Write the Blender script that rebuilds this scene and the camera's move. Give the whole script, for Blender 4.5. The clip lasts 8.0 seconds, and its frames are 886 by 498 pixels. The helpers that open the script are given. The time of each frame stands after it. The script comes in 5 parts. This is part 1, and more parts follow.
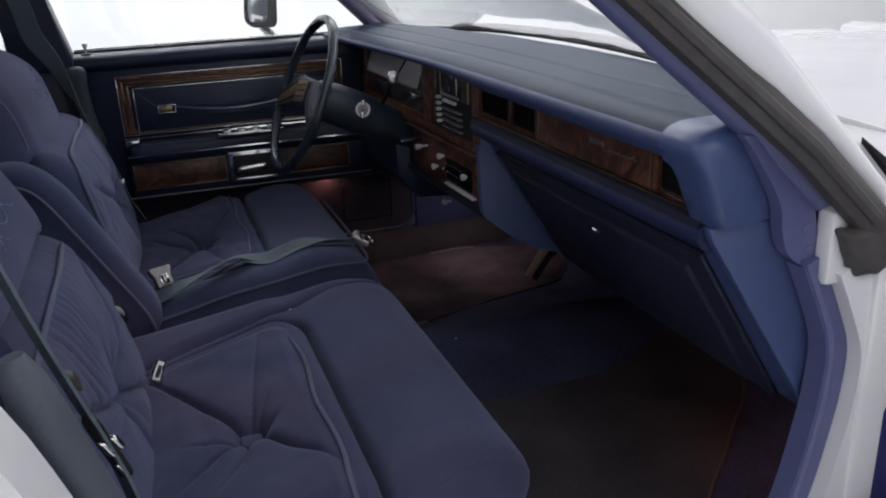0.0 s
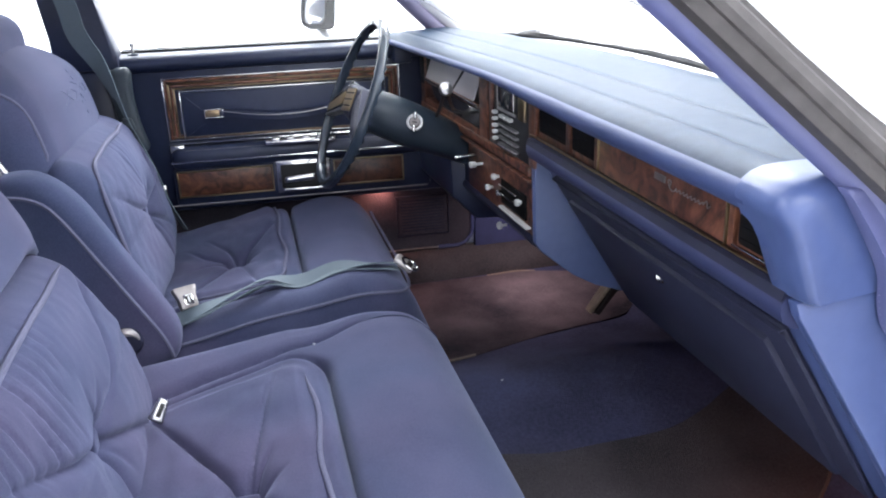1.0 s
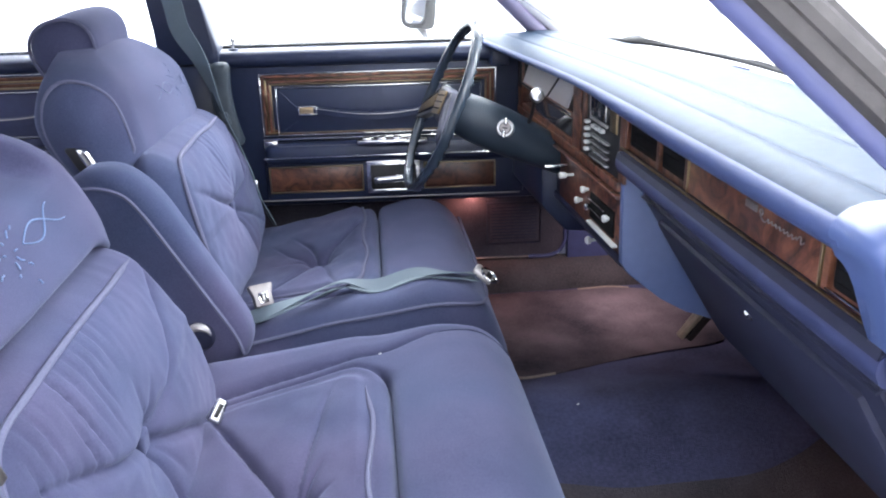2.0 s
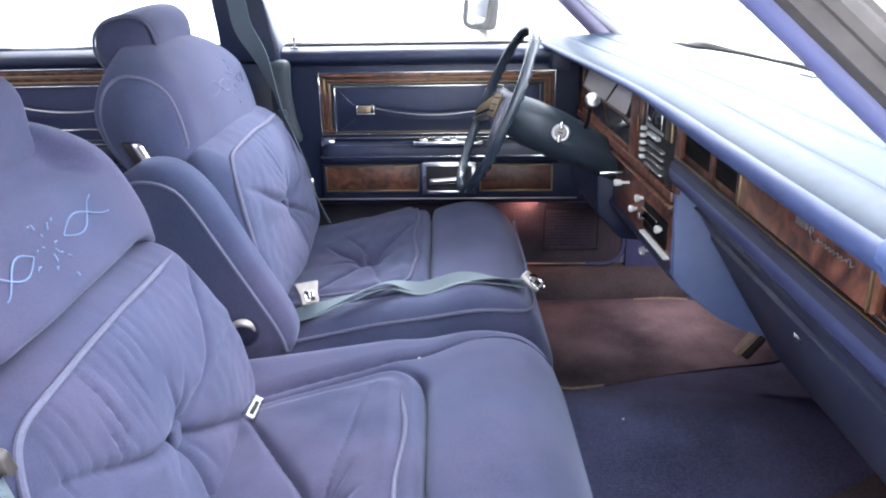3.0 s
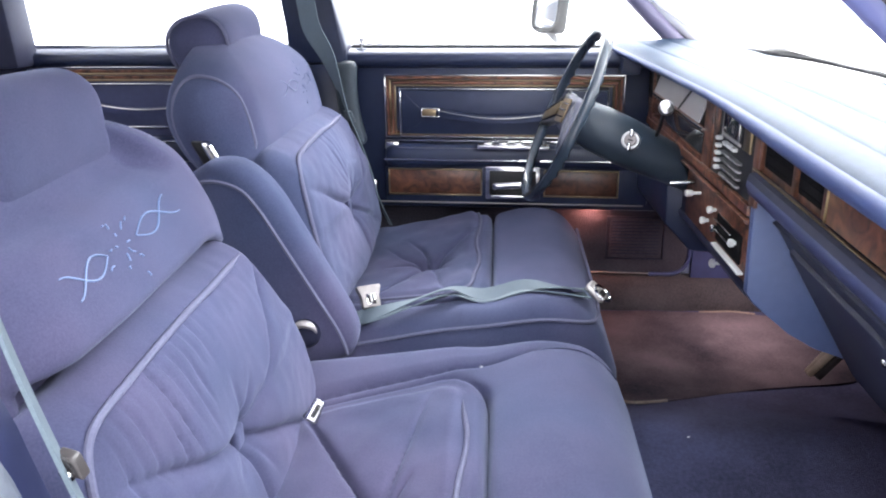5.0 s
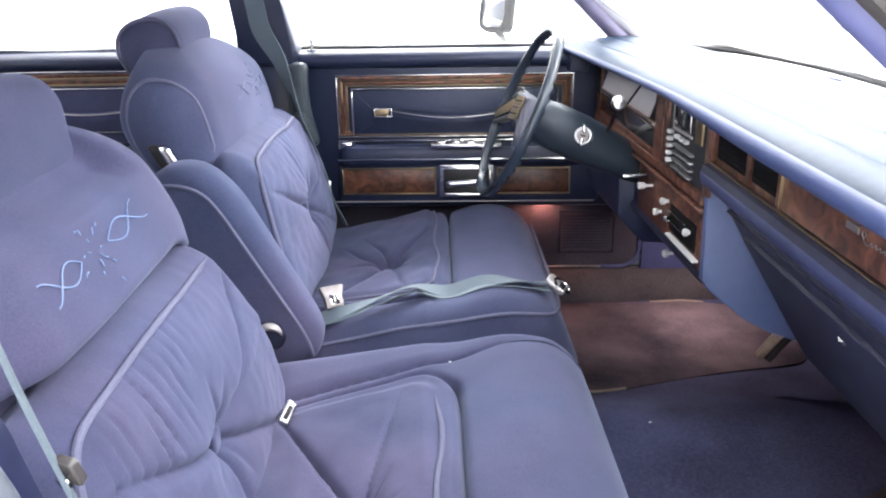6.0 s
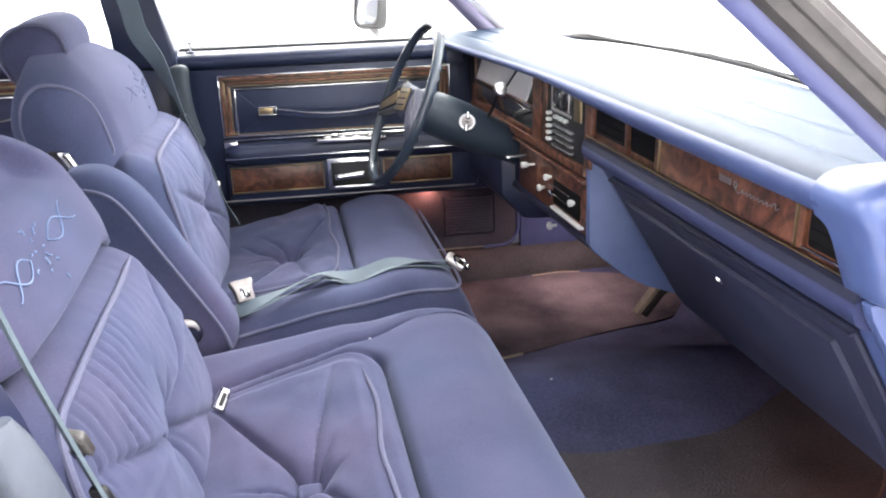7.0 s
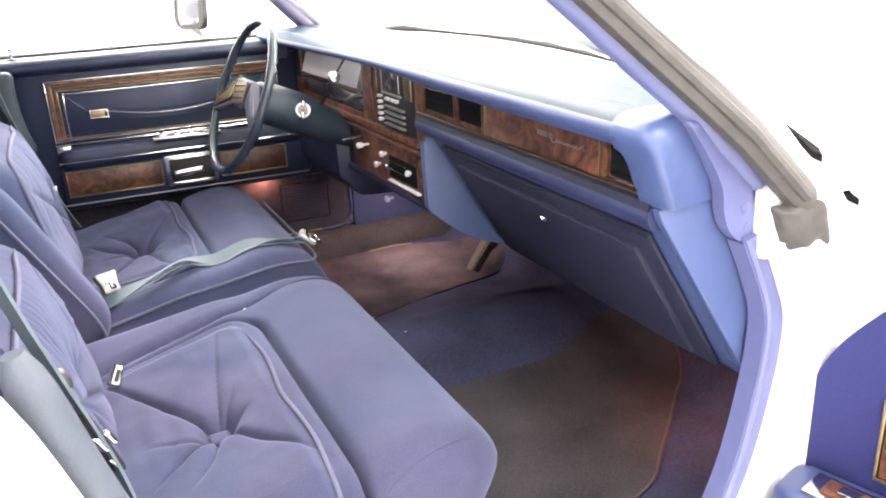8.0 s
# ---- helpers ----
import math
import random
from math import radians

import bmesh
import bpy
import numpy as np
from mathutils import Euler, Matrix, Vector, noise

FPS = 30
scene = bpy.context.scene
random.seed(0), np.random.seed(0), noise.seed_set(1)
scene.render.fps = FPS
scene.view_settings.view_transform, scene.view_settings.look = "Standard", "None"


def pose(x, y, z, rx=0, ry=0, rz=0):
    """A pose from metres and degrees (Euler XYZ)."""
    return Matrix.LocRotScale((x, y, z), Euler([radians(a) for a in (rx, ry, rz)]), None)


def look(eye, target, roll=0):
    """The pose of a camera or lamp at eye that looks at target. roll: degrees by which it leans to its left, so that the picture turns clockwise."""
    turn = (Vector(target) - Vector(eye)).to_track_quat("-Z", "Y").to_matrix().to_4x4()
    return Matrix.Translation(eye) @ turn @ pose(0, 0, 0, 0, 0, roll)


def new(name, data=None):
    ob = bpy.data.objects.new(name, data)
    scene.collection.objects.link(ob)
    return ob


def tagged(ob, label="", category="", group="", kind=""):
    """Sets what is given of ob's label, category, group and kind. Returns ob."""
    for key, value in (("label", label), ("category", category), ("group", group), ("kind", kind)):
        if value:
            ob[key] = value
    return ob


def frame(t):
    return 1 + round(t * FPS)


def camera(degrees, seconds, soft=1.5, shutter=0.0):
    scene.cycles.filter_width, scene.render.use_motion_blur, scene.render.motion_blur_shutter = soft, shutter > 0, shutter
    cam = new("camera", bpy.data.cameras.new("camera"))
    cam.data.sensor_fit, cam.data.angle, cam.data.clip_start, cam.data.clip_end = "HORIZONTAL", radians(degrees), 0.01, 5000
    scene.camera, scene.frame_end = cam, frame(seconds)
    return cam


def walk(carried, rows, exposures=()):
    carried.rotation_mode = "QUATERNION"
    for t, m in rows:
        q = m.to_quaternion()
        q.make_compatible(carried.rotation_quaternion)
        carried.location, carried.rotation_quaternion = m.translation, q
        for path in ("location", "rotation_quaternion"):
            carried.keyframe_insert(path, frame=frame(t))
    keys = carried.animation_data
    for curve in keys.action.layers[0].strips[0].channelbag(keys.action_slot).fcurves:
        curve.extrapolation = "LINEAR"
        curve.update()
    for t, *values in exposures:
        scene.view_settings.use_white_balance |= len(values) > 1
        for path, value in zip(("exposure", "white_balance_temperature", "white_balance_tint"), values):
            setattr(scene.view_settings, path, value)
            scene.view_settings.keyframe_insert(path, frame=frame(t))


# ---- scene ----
cam = camera(56.7, 8.0, soft=2.0)
PATH = [
    (0, (-0.16, -1.478, 1.195), (0.454, 0.294, 0.501), -2.8),
    (0.5, (-0.097, -1.394, 1.192), (0.442, 0.405, 0.503), -2.6),
    (1, (-0.047, -1.332, 1.189), (0.381, 0.497, 0.504), -2.2),
    (1.5, (-0.01, -1.298, 1.188), (0.276, 0.56, 0.506), -1.8),
    (3, (0.059, -1.262, 1.187), (0.058, 0.621, 0.512), -1.1),
    (3.5, (0.073, -1.25, 1.187), (-0.006, 0.632, 0.514), -0.9),
    (4, (0.069, -1.237, 1.188), (-0.069, 0.642, 0.516), -0.7),
    (5.5, (0.021, -1.246, 1.19), (-0.09, 0.635, 0.519), -0.7),
    (6, (0.001, -1.257, 1.19), (0.016, 0.627, 0.518), -1.0),
    (6.5, (-0.038, -1.287, 1.189), (0.13, 0.588, 0.515), -1.3),
    (7, (-0.091, -1.339, 1.191), (0.265, 0.507, 0.511), -1.9),
    (7.5, (-0.154, -1.408, 1.194), (0.413, 0.381, 0.504), -2.5),
    (8, (-0.228, -1.496, 1.198), (0.565, 0.201, 0.498), -2.9),
]
walk(cam, [(t, look(eye, target, roll)) for t, eye, target, roll in PATH],
     exposures=[(0, -2.64, 6500, 12), (0.3, -1.90, 6450, 12), (0.6, -1.15, 6350, 11), (0.9, -0.65, 6350, 11), (1.2, -0.37, 6250, 11), (1.5, -0.25, 6200, 11),
                (3, 0.05, 6300, 11), (5.5, 0.05, 6550, 12), (6.5, 0.12, 6800, 11), (7.5, 0.24, 7150, 11), (8, 0.34, 7450, 10)])

# ---- world and light: a white photographic studio with soft ceiling boxes ----
world = bpy.data.worlds.new("studio_air")
scene.world = world
world.use_nodes = True
world.node_tree.nodes["Background"].inputs[0].default_value = (0.9, 0.95, 1.0, 1)
world.node_tree.nodes["Background"].inputs[1].default_value = 0.3


def softbox(x, y, z, sx, sy, power, target=None):
    lamp = bpy.data.lights.new("softbox_lamp", "AREA")
    lamp.shape, lamp.size, lamp.size_y, lamp.energy = "RECTANGLE", sx, sy, power
    lamp.color = (0.95, 0.97, 1.0)
    ob = new("softbox_lamp", lamp)
    ob.matrix_world = look((x, y, z), target or (x, y + 0.001, 0))
    return ob


softbox(0.8, -4.2, 4.2, 5.0, 2.4, 430)
softbox(5.0, -0.2, 4.2, 2.6, 5.0, 900)
softbox(0.8, 4.4, 4.2, 6.0, 2.2, 1400)
softbox(-4.2, 0.0, 4.2, 2.4, 5.0, 520)

# ---- materials ----


def nodes_of(name):
    m = bpy.data.materials.new(name)
    m.use_nodes = True
    return m, m.node_tree.nodes, m.node_tree.links, m.node_tree.nodes["Principled BSDF"]


def stuffed(name, dark, light, scale, rough, bump=0.3, bump_scale=None, wear=3.0, metal=0.0, sheen=0.0, coat=0.0, spec=0.5, dist=0.002, broad_share=0.45, tints=None):
    """Two-scale colour variation with fine relief."""
    m, n, l, b = nodes_of(name)
    co = n.new("ShaderNodeTexCoord")
    fine, broad = n.new("ShaderNodeTexNoise"), n.new("ShaderNodeTexNoise")
    fine.inputs["Scale"].default_value, fine.inputs["Detail"].default_value = scale, 6
    broad.inputs["Scale"].default_value, broad.inputs["Detail"].default_value = wear, 4
    mix = n.new("ShaderNodeMix")
    mix.data_type = "RGBA"
    mix.inputs["A"].default_value, mix.inputs["B"].default_value = (*dark, 1), (*light, 1)
    add = n.new("ShaderNodeMath")
    add.operation = "MULTIPLY_ADD"
    add.inputs[1].default_value, add.inputs[2].default_value = 1.0 - broad_share, 0.0
    add2 = n.new("ShaderNodeMath")
    add2.operation = "MULTIPLY_ADD"
    add2.inputs[1].default_value = broad_share
    for t in (fine, broad):
        l.new(co.outputs["Object"], t.inputs["Vector"])
    l.new(fine.outputs["Fac"], add.inputs[0])
    l.new(broad.outputs["Fac"], add2.inputs[0])
    l.new(add.outputs[0], add2.inputs[2])
    ramp = n.new("ShaderNodeMapRange")
    ramp.inputs["From Min"].default_value, ramp.inputs["From Max"].default_value = 0.3, 0.7
    l.new(add2.outputs[0], ramp.inputs["Value"])
    l.new(ramp.outputs["Result"], mix.inputs["Factor"])
    colour = mix.outputs["Result"]
    if tints:
        # slow drift of hue, as in brushed or sun-faded pile
        drift, lay, blend = n.new("ShaderNodeTexNoise"), n.new("ShaderNodeMix"), n.new("ShaderNodeMix")
        drift.inputs["Scale"].default_value, drift.inputs["Detail"].default_value = 3.2, 3
        l.new(co.outputs["Object"], drift.inputs["Vector"])
        span = n.new("ShaderNodeMapRange")
        span.inputs["From Min"].default_value, span.inputs["From Max"].default_value = 0.36, 0.64
        l.new(drift.outputs["Fac"], span.inputs["Value"])
        lay.data_type = blend.data_type = "RGBA"
        lay.inputs["A"].default_value, lay.inputs["B"].default_value = (*tints[0], 1), (*tints[1], 1)
        l.new(span.outputs["Result"], lay.inputs["Factor"])
        blend.blend_type = "MULTIPLY"
        blend.inputs["Factor"].default_value = 1.0
        l.new(colour, blend.inputs["A"])
        l.new(lay.outputs["Result"], blend.inputs["B"])
        colour = blend.outputs["Result"]
    l.new(colour, b.inputs["Base Color"])
    rr = n.new("ShaderNodeMapRange")
    rr.inputs["To Min"].default_value, rr.inputs["To Max"].default_value = max(0.02, rough - 0.08), min(1, rough + 0.08)
    l.new(broad.outputs["Fac"], rr.inputs["Value"])
    l.new(rr.outputs["Result"], b.inputs["Roughness"])
    b.inputs["Metallic"].default_value = metal
    b.inputs["Specular IOR Level"].default_value = spec
    b.inputs["Coat Weight"].default_value = coat
    b.inputs["Coat Roughness"].default_value = 0.08
    if sheen:
        b.inputs["Sheen Weight"].default_value = sheen
        b.inputs["Sheen Roughness"].default_value = 0.45
        b.inputs["Sheen Tint"].default_value = (0.62, 0.70, 1.0, 1)
    if bump:
        bn, grain = n.new("ShaderNodeBump"), n.new("ShaderNodeTexNoise")
        grain.inputs["Scale"].default_value = bump_scale or scale * 2
        grain.inputs["Detail"].default_value = 3
        l.new(co.outputs["Object"], grain.inputs["Vector"])
        bn.inputs["Strength"].default_value, bn.inputs["Distance"].default_value = bump, dist
        l.new(grain.outputs["Fac"], bn.inputs["Height"])
        l.new(bn.outputs["Normal"], b.inputs["Normal"])
    return m


def burl(name, deep=1.0):
    m, n, l, b = nodes_of(name)
    co = n.new("ShaderNodeTexCoord")
    warp, fig, fine = n.new("ShaderNodeTexNoise"), n.new("ShaderNodeTexNoise"), n.new("ShaderNodeTexNoise")
    warp.inputs["Scale"].default_value, warp.inputs["Detail"].default_value = 9, 2
    fig.inputs["Scale"].default_value, fig.inputs["Detail"].default_value = 26, 7
    fig.inputs["Distortion"].default_value = 1.6
    fine.inputs["Scale"].default_value, fine.inputs["Detail"].default_value = 160, 3
    mixv = n.new("ShaderNodeVectorMath")
    mixv.operation = "MULTIPLY_ADD"
    mixv.inputs[1].default_value = (0.06, 0.06, 0.06)
    l.new(co.outputs["Object"], warp.inputs["Vector"])
    l.new(warp.outputs["Color"], mixv.inputs[0])
    l.new(co.outputs["Object"], mixv.inputs[2])
    l.new(mixv.outputs[0], fig.inputs["Vector"])
    l.new(co.outputs["Object"], fine.inputs["Vector"])
    ramp = n.new("ShaderNodeValToRGB")
    e = ramp.color_ramp.elements
    e[0].position, e[0].color = 0.32, (0.018, 0.0065, 0.004, 1)
    e[1].position, e[1].color = 0.72, (0.205, 0.084, 0.048, 1)
    k = e.new(0.5)
    k.color = (0.108, 0.040, 0.023, 1)
    add = n.new("ShaderNodeMath")
    add.operation = "MULTIPLY_ADD"
    add.inputs[1].default_value = 0.18
    l.new(fine.outputs["Fac"], add.inputs[0])
    l.new(fig.outputs["Fac"], add.inputs[2])
    sub = n.new("ShaderNodeMath")
    sub.operation = "SUBTRACT"
    sub.inputs[1].default_value = 0.09
    l.new(add.outputs[0], sub.inputs[0])
    l.new(sub.outputs[0], ramp.inputs["Fac"])
    l.new(ramp.outputs["Color"], b.inputs["Base Color"])
    b.inputs["Roughness"].default_value = 0.42
    b.inputs["Specular IOR Level"].default_value = 0.35
    b.inputs["Coat Weight"].default_value = 0.20
    b.inputs["Coat Roughness"].default_value = 0.16
    for stop in e:
        stop.color = [c * deep for c in stop.color[:3]] + [1]
    return m


def plain(name, colour, rough, metal=0.0, emit=0.0, emit_colour=None):
    m, n, l, b = nodes_of(name)
    b.inputs["Base Color"].default_value = (*colour, 1)
    b.inputs["Roughness"].default_value, b.inputs["Metallic"].default_value = rough, metal
    if emit:
        b.inputs["Emission Color"].default_value = (*(emit_colour or colour), 1)
        b.inputs["Emission Strength"].default_value = emit
    return m


def clear(name, colour, rough=0.0):
    m, n, l, b = nodes_of(name)
    b.inputs["Base Color"].default_value = (*colour, 1)
    b.inputs["Roughness"].default_value = rough
    b.inputs["Transmission Weight"].default_value = 1.0
    b.inputs["Specular IOR Level"].default_value = 0.15
    b.inputs["IOR"].default_value = 1.45
    return m


CLOTH = stuffed("blue_velour", (0.0298, 0.035, 0.073), (0.068, 0.067, 0.119), 420, 0.92, 0.3, 900, 7.0, sheen=0.16, spec=0.15, dist=0.001, broad_share=0.6, tints=((0.82, 0.97, 1.0), (1.0, 0.93, 0.94)))
PIPING = stuffed("blue_piping", (0.076, 0.080, 0.130), (0.108, 0.112, 0.170), 300, 0.8, 0.2, spec=0.2)
VINYL = stuffed("blue_vinyl", (0.038, 0.056, 0.148), (0.048, 0.070, 0.165), 60, 0.38, 0.18, 700, 2.5, spec=0.65, dist=0.0006)
ROLL = stuffed("soft_blue_vinyl", (0.036, 0.054, 0.145), (0.047, 0.068, 0.165), 60, 0.52, 0.18, 700, 2.5, spec=0.35, dist=0.0006)
LEDGE = stuffed("shaded_navy_vinyl", (0.012, 0.014, 0.031), (0.018, 0.020, 0.041), 60, 0.6, 0.18, 600, 2.5, spec=0.15, dist=0.0006)
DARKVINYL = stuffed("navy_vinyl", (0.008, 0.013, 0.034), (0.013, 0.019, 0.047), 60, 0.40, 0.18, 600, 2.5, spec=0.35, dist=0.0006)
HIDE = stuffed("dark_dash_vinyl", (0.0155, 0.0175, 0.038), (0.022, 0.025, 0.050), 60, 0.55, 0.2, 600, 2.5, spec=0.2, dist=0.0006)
CARPET = stuffed("navy_carpet", (0.018, 0.021, 0.043), (0.062, 0.068, 0.121), 160, 0.97, 0.6, 420, 6.0, spec=0.1, dist=0.003, broad_share=0.6, tints=((1.0, 0.96, 1.0), (0.82, 0.86, 1.0)))
BROWN = stuffed("brown_carpet", (0.010, 0.010, 0.017), (0.112, 0.090, 0.106), 200, 0.97, 0.9, 420, 5.5, spec=0.1, dist=0.004, broad_share=0.8)
MAT = stuffed("grey_brown_mat", (0.021, 0.020, 0.024), (0.064, 0.058, 0.066), 220, 0.95, 0.9, 420, 8.0, spec=0.1, dist=0.004, broad_share=0.6)
DIMBIND = stuffed("brown_mat_binding", (0.036, 0.027, 0.027), (0.070, 0.050, 0.048), 200, 0.9, 0.3)
KICK = stuffed("dark_kick_carpet", (0.021, 0.021, 0.031), (0.066, 0.059, 0.076), 200, 0.95, 0.9, 420, 8.0, spec=0.1, dist=0.004, broad_share=0.6)
BINDING = stuffed("mat_binding", (0.10, 0.080, 0.070), (0.22, 0.175, 0.150), 200, 0.9, 0.3)
WOOD = burl("burl_veneer")
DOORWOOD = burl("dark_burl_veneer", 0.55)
CHROME = stuffed("chrome", (0.50, 0.50, 0.50), (0.62, 0.62, 0.61), 40, 0.14, 0.0, metal=1.0)
BRASS = stuffed("dull_gilt", (0.21, 0.155, 0.085), (0.32, 0.245, 0.15), 60, 0.35, 0.0, metal=1.0)
BLACK = stuffed("black_plastic", (0.010, 0.010, 0.012), (0.018, 0.018, 0.020), 80, 0.5, 0.1, 500, spec=0.25)
GLOSS = stuffed("glossy_lens", (0.030, 0.026, 0.026), (0.040, 0.034, 0.032), 20, 0.1, 0.0, coat=1.0)
RUBBER = stuffed("grey_rubber_seal", (0.040, 0.036, 0.036), (0.075, 0.068, 0.066), 50, 0.6, 0.3, 200, 8.0)
SEALBLUE = stuffed("slate_rubber_seal", (0.060, 0.071, 0.092), (0.070, 0.083, 0.108), 50, 0.6, 0.3, 200, 8.0)
PAINT = stuffed("white_paint", (0.78, 0.78, 0.80), (0.84, 0.84, 0.85), 8, 0.22, 0.0, coat=0.6)
GLOSSNAVY = stuffed("glossy_navy_plastic", (0.013, 0.020, 0.032), (0.020, 0.030, 0.044), 60, 0.22, 0.1, 500, 3.0)
SHROUD = stuffed("olive_navy_plastic", (0.013, 0.022, 0.038), (0.026, 0.036, 0.046), 9, 0.42, 0.12, 500, 5.0, spec=0.28)
COVER = stuffed("grey_green_plastic", (0.017, 0.025, 0.035), (0.030, 0.040, 0.050), 40, 0.55, 0.1, 400, 4.0, spec=0.3)
SPOKE = stuffed("grey_spoke_plastic", (0.055, 0.057, 0.064), (0.085, 0.087, 0.095), 60, 0.32, 0.1, 400, spec=0.5)
TRIMBLUE = stuffed("painted_blue_trim", (0.092, 0.104, 0.225), (0.115, 0.126, 0.262), 30, 0.38, 0.08, 300)
IVORY = stuffed("ivory_plastic", (0.52, 0.53, 0.52), (0.62, 0.63, 0.62), 50, 0.3, 0.0)
BELT = stuffed("grey_blue_webbing", (0.070, 0.098, 0.120), (0.105, 0.135, 0.160), 500, 0.8, 0.5, 900, 6.0, dist=0.001)
THREAD = stuffed("pale_blue_thread", (0.080, 0.125, 0.24), (0.13, 0.19, 0.33), 600, 0.5, 0.2)
# same thread as THREAD, its dimmer look at grazing light put into colour
DIMTHREAD = stuffed("dim_blue_thread", (0.050, 0.070, 0.150), (0.075, 0.105, 0.200), 600, 0.6, 0.2)
LEAD = stuffed("greyed_plate", (0.35, 0.33, 0.33), (0.45, 0.43, 0.42), 50, 0.4, 0.0, metal=0.6)
TAN = stuffed("worn_pedal_rubber", (0.17, 0.13, 0.10), (0.26, 0.21, 0.16), 90, 0.6, 0.3, 300)
LENS = plain("red_courtesy_lens", (0.6, 0.06, 0.03), 0.3, 0, 9.0, (1.0, 0.20, 0.09))
GLOSS.node_tree.nodes["Principled BSDF"].inputs["Coat IOR"].default_value = 2.4
SLAT = stuffed("matt_black_plastic", (0.006, 0.006, 0.007), (0.011, 0.011, 0.012), 80, 0.92, 0.1, 500, spec=0.04)
# instrument lens: the window's reflection is put into a pale base colour
LENSGLARE = stuffed("window_glare_lens", (0.60, 0.58, 0.58), (0.70, 0.68, 0.68), 6, 0.12, 0.0, coat=1.0)
STEEL = stuffed("worn_steel", (0.26, 0.26, 0.27), (0.40, 0.40, 0.41), 60, 0.28, 0.1, 300, metal=1.0)
# pad top greyer than its roll: reflected haze put into the blue
PADVINYL = stuffed("hazed_blue_pad_vinyl", (0.017, 0.031, 0.056), (0.029, 0.047, 0.080), 60, 0.52, 0.2, 700, 2.5, spec=0.10, dist=0.0006)
# far pillar's copy of TRIMBLUE, greyed to hold its shade in the colour
FARTRIM = stuffed("shaded_far_trim", (0.105, 0.098, 0.165), (0.13, 0.12, 0.19), 30, 0.5, 0.08, 300)
# paler copy of ROLL: light from outside put into the colour
LITVINYL = stuffed("lit_blue_vinyl", (0.050, 0.074, 0.182), (0.064, 0.092, 0.208), 60, 0.30, 0.18, 700, 2.5, spec=0.42, dist=0.0006)
# stack side's blue lightened: the door-side light is in its colour
LITSIDE = stuffed("lit_side_blue", (0.062, 0.090, 0.200), (0.076, 0.108, 0.230), 60, 0.5, 0.12, 700, 2.5, dist=0.0006)
DULLBROWN = stuffed("grey_brown_plastic", (0.022, 0.019, 0.019), (0.042, 0.037, 0.037), 60, 0.45, 0.1, 300)
DULL = stuffed("dull_grey_metal", (0.16, 0.15, 0.15), (0.24, 0.22, 0.22), 50, 0.45, 0.0, metal=0.7)
HALFBLUE = stuffed("deep_blue_vinyl", (0.022, 0.028, 0.074), (0.032, 0.039, 0.100), 60, 0.5, 0.18, 600, 2.5, spec=0.3, dist=0.0006)
DOORBLUE = stuffed("deep_blue_door_cloth", (0.022, 0.025, 0.105), (0.032, 0.035, 0.132), 200, 0.8, 0.2, 500, 4.0, spec=0.2)
GLASS = clear("window_glass", (0.97, 1.0, 0.985))
MIRROR = plain("mirror_silver", (0.9, 0.9, 0.9), 0.02, 1.0)
WALL = stuffed("white_studio_wall", (0.80, 0.80, 0.81), (0.84, 0.84, 0.85), 4, 0.9, 0.1, 60, 0.7)
GROUND = stuffed("white_studio_floor", (0.70, 0.70, 0.71), (0.78, 0.78, 0.79), 6, 0.5, 0.1, 60, 0.8)
LINER = stuffed("blue_headliner", (0.10, 0.11, 0.22), (0.13, 0.14, 0.26), 200, 0.95, 0.3, 500)

# ---- mesh helpers ----


def part(name, bm, material, parent=None, label="", sharp=38):
    bmesh.ops.recalc_face_normals(bm, faces=bm.faces)
    me = bpy.data.meshes.new(name)
    bm.to_mesh(me)
    bm.free()
    for p in me.polygons:
        p.use_smooth = True
    me.set_sharp_from_angle(angle=radians(sharp))
    me.materials.append(material)
    ob = new(name, me)
    if parent is not None:
        ob.parent = parent
    if label:
        ob["label"] = label
    return ob


def thing(name, label, category, m=None, group="", kind=""):
    ob = new(name)
    if m is not None:
        ob.matrix_basis = m
    return tagged(ob, label, category, group, kind)


def slab(x0, x1, y0, y1, z0, z1, bev=0.004, seg=2, bm=None):
    bm = bm or bmesh.new()
    r = bmesh.ops.create_cube(bm, size=1, matrix=Matrix.Translation(((x0 + x1) / 2, (y0 + y1) / 2, (z0 + z1) / 2)) @ Matrix.Diagonal((x1 - x0, y1 - y0, z1 - z0, 1)))
    if bev:
        es = list({e for v in r["verts"] for e in v.link_edges})
        bmesh.ops.bevel(bm, geom=es, offset=bev, segments=seg, affect="EDGES", profile=0.5)
    return bm


def extruded(profile, axis, a, b, bev=0.0, bm=None):
    """A closed outline of 2D points, drawn out along an axis ('x', 'y' or 'z') from a to b."""
    bm = bm or bmesh.new()

    def put(p, h):
        return {"x": (h, p[0], p[1]), "y": (p[0], h, p[1]), "z": (p[0], p[1], h)}[axis]
    lo = [bm.verts.new(put(p, a)) for p in profile]
    hi = [bm.verts.new(put(p, b)) for p in profile]
    n = len(profile)
    bm.faces.new(lo)
    bm.faces.new(hi[::-1])
    for i in range(n):
        bm.faces.new((lo[i], hi[i], hi[(i + 1) % n], lo[(i + 1) % n]))
    if bev:
        es = [e for v in lo + hi for e in v.link_edges]
        bmesh.ops.bevel(bm, geom=list(set(es)), offset=bev, segments=2, affect="EDGES", profile=0.5)
    return bm


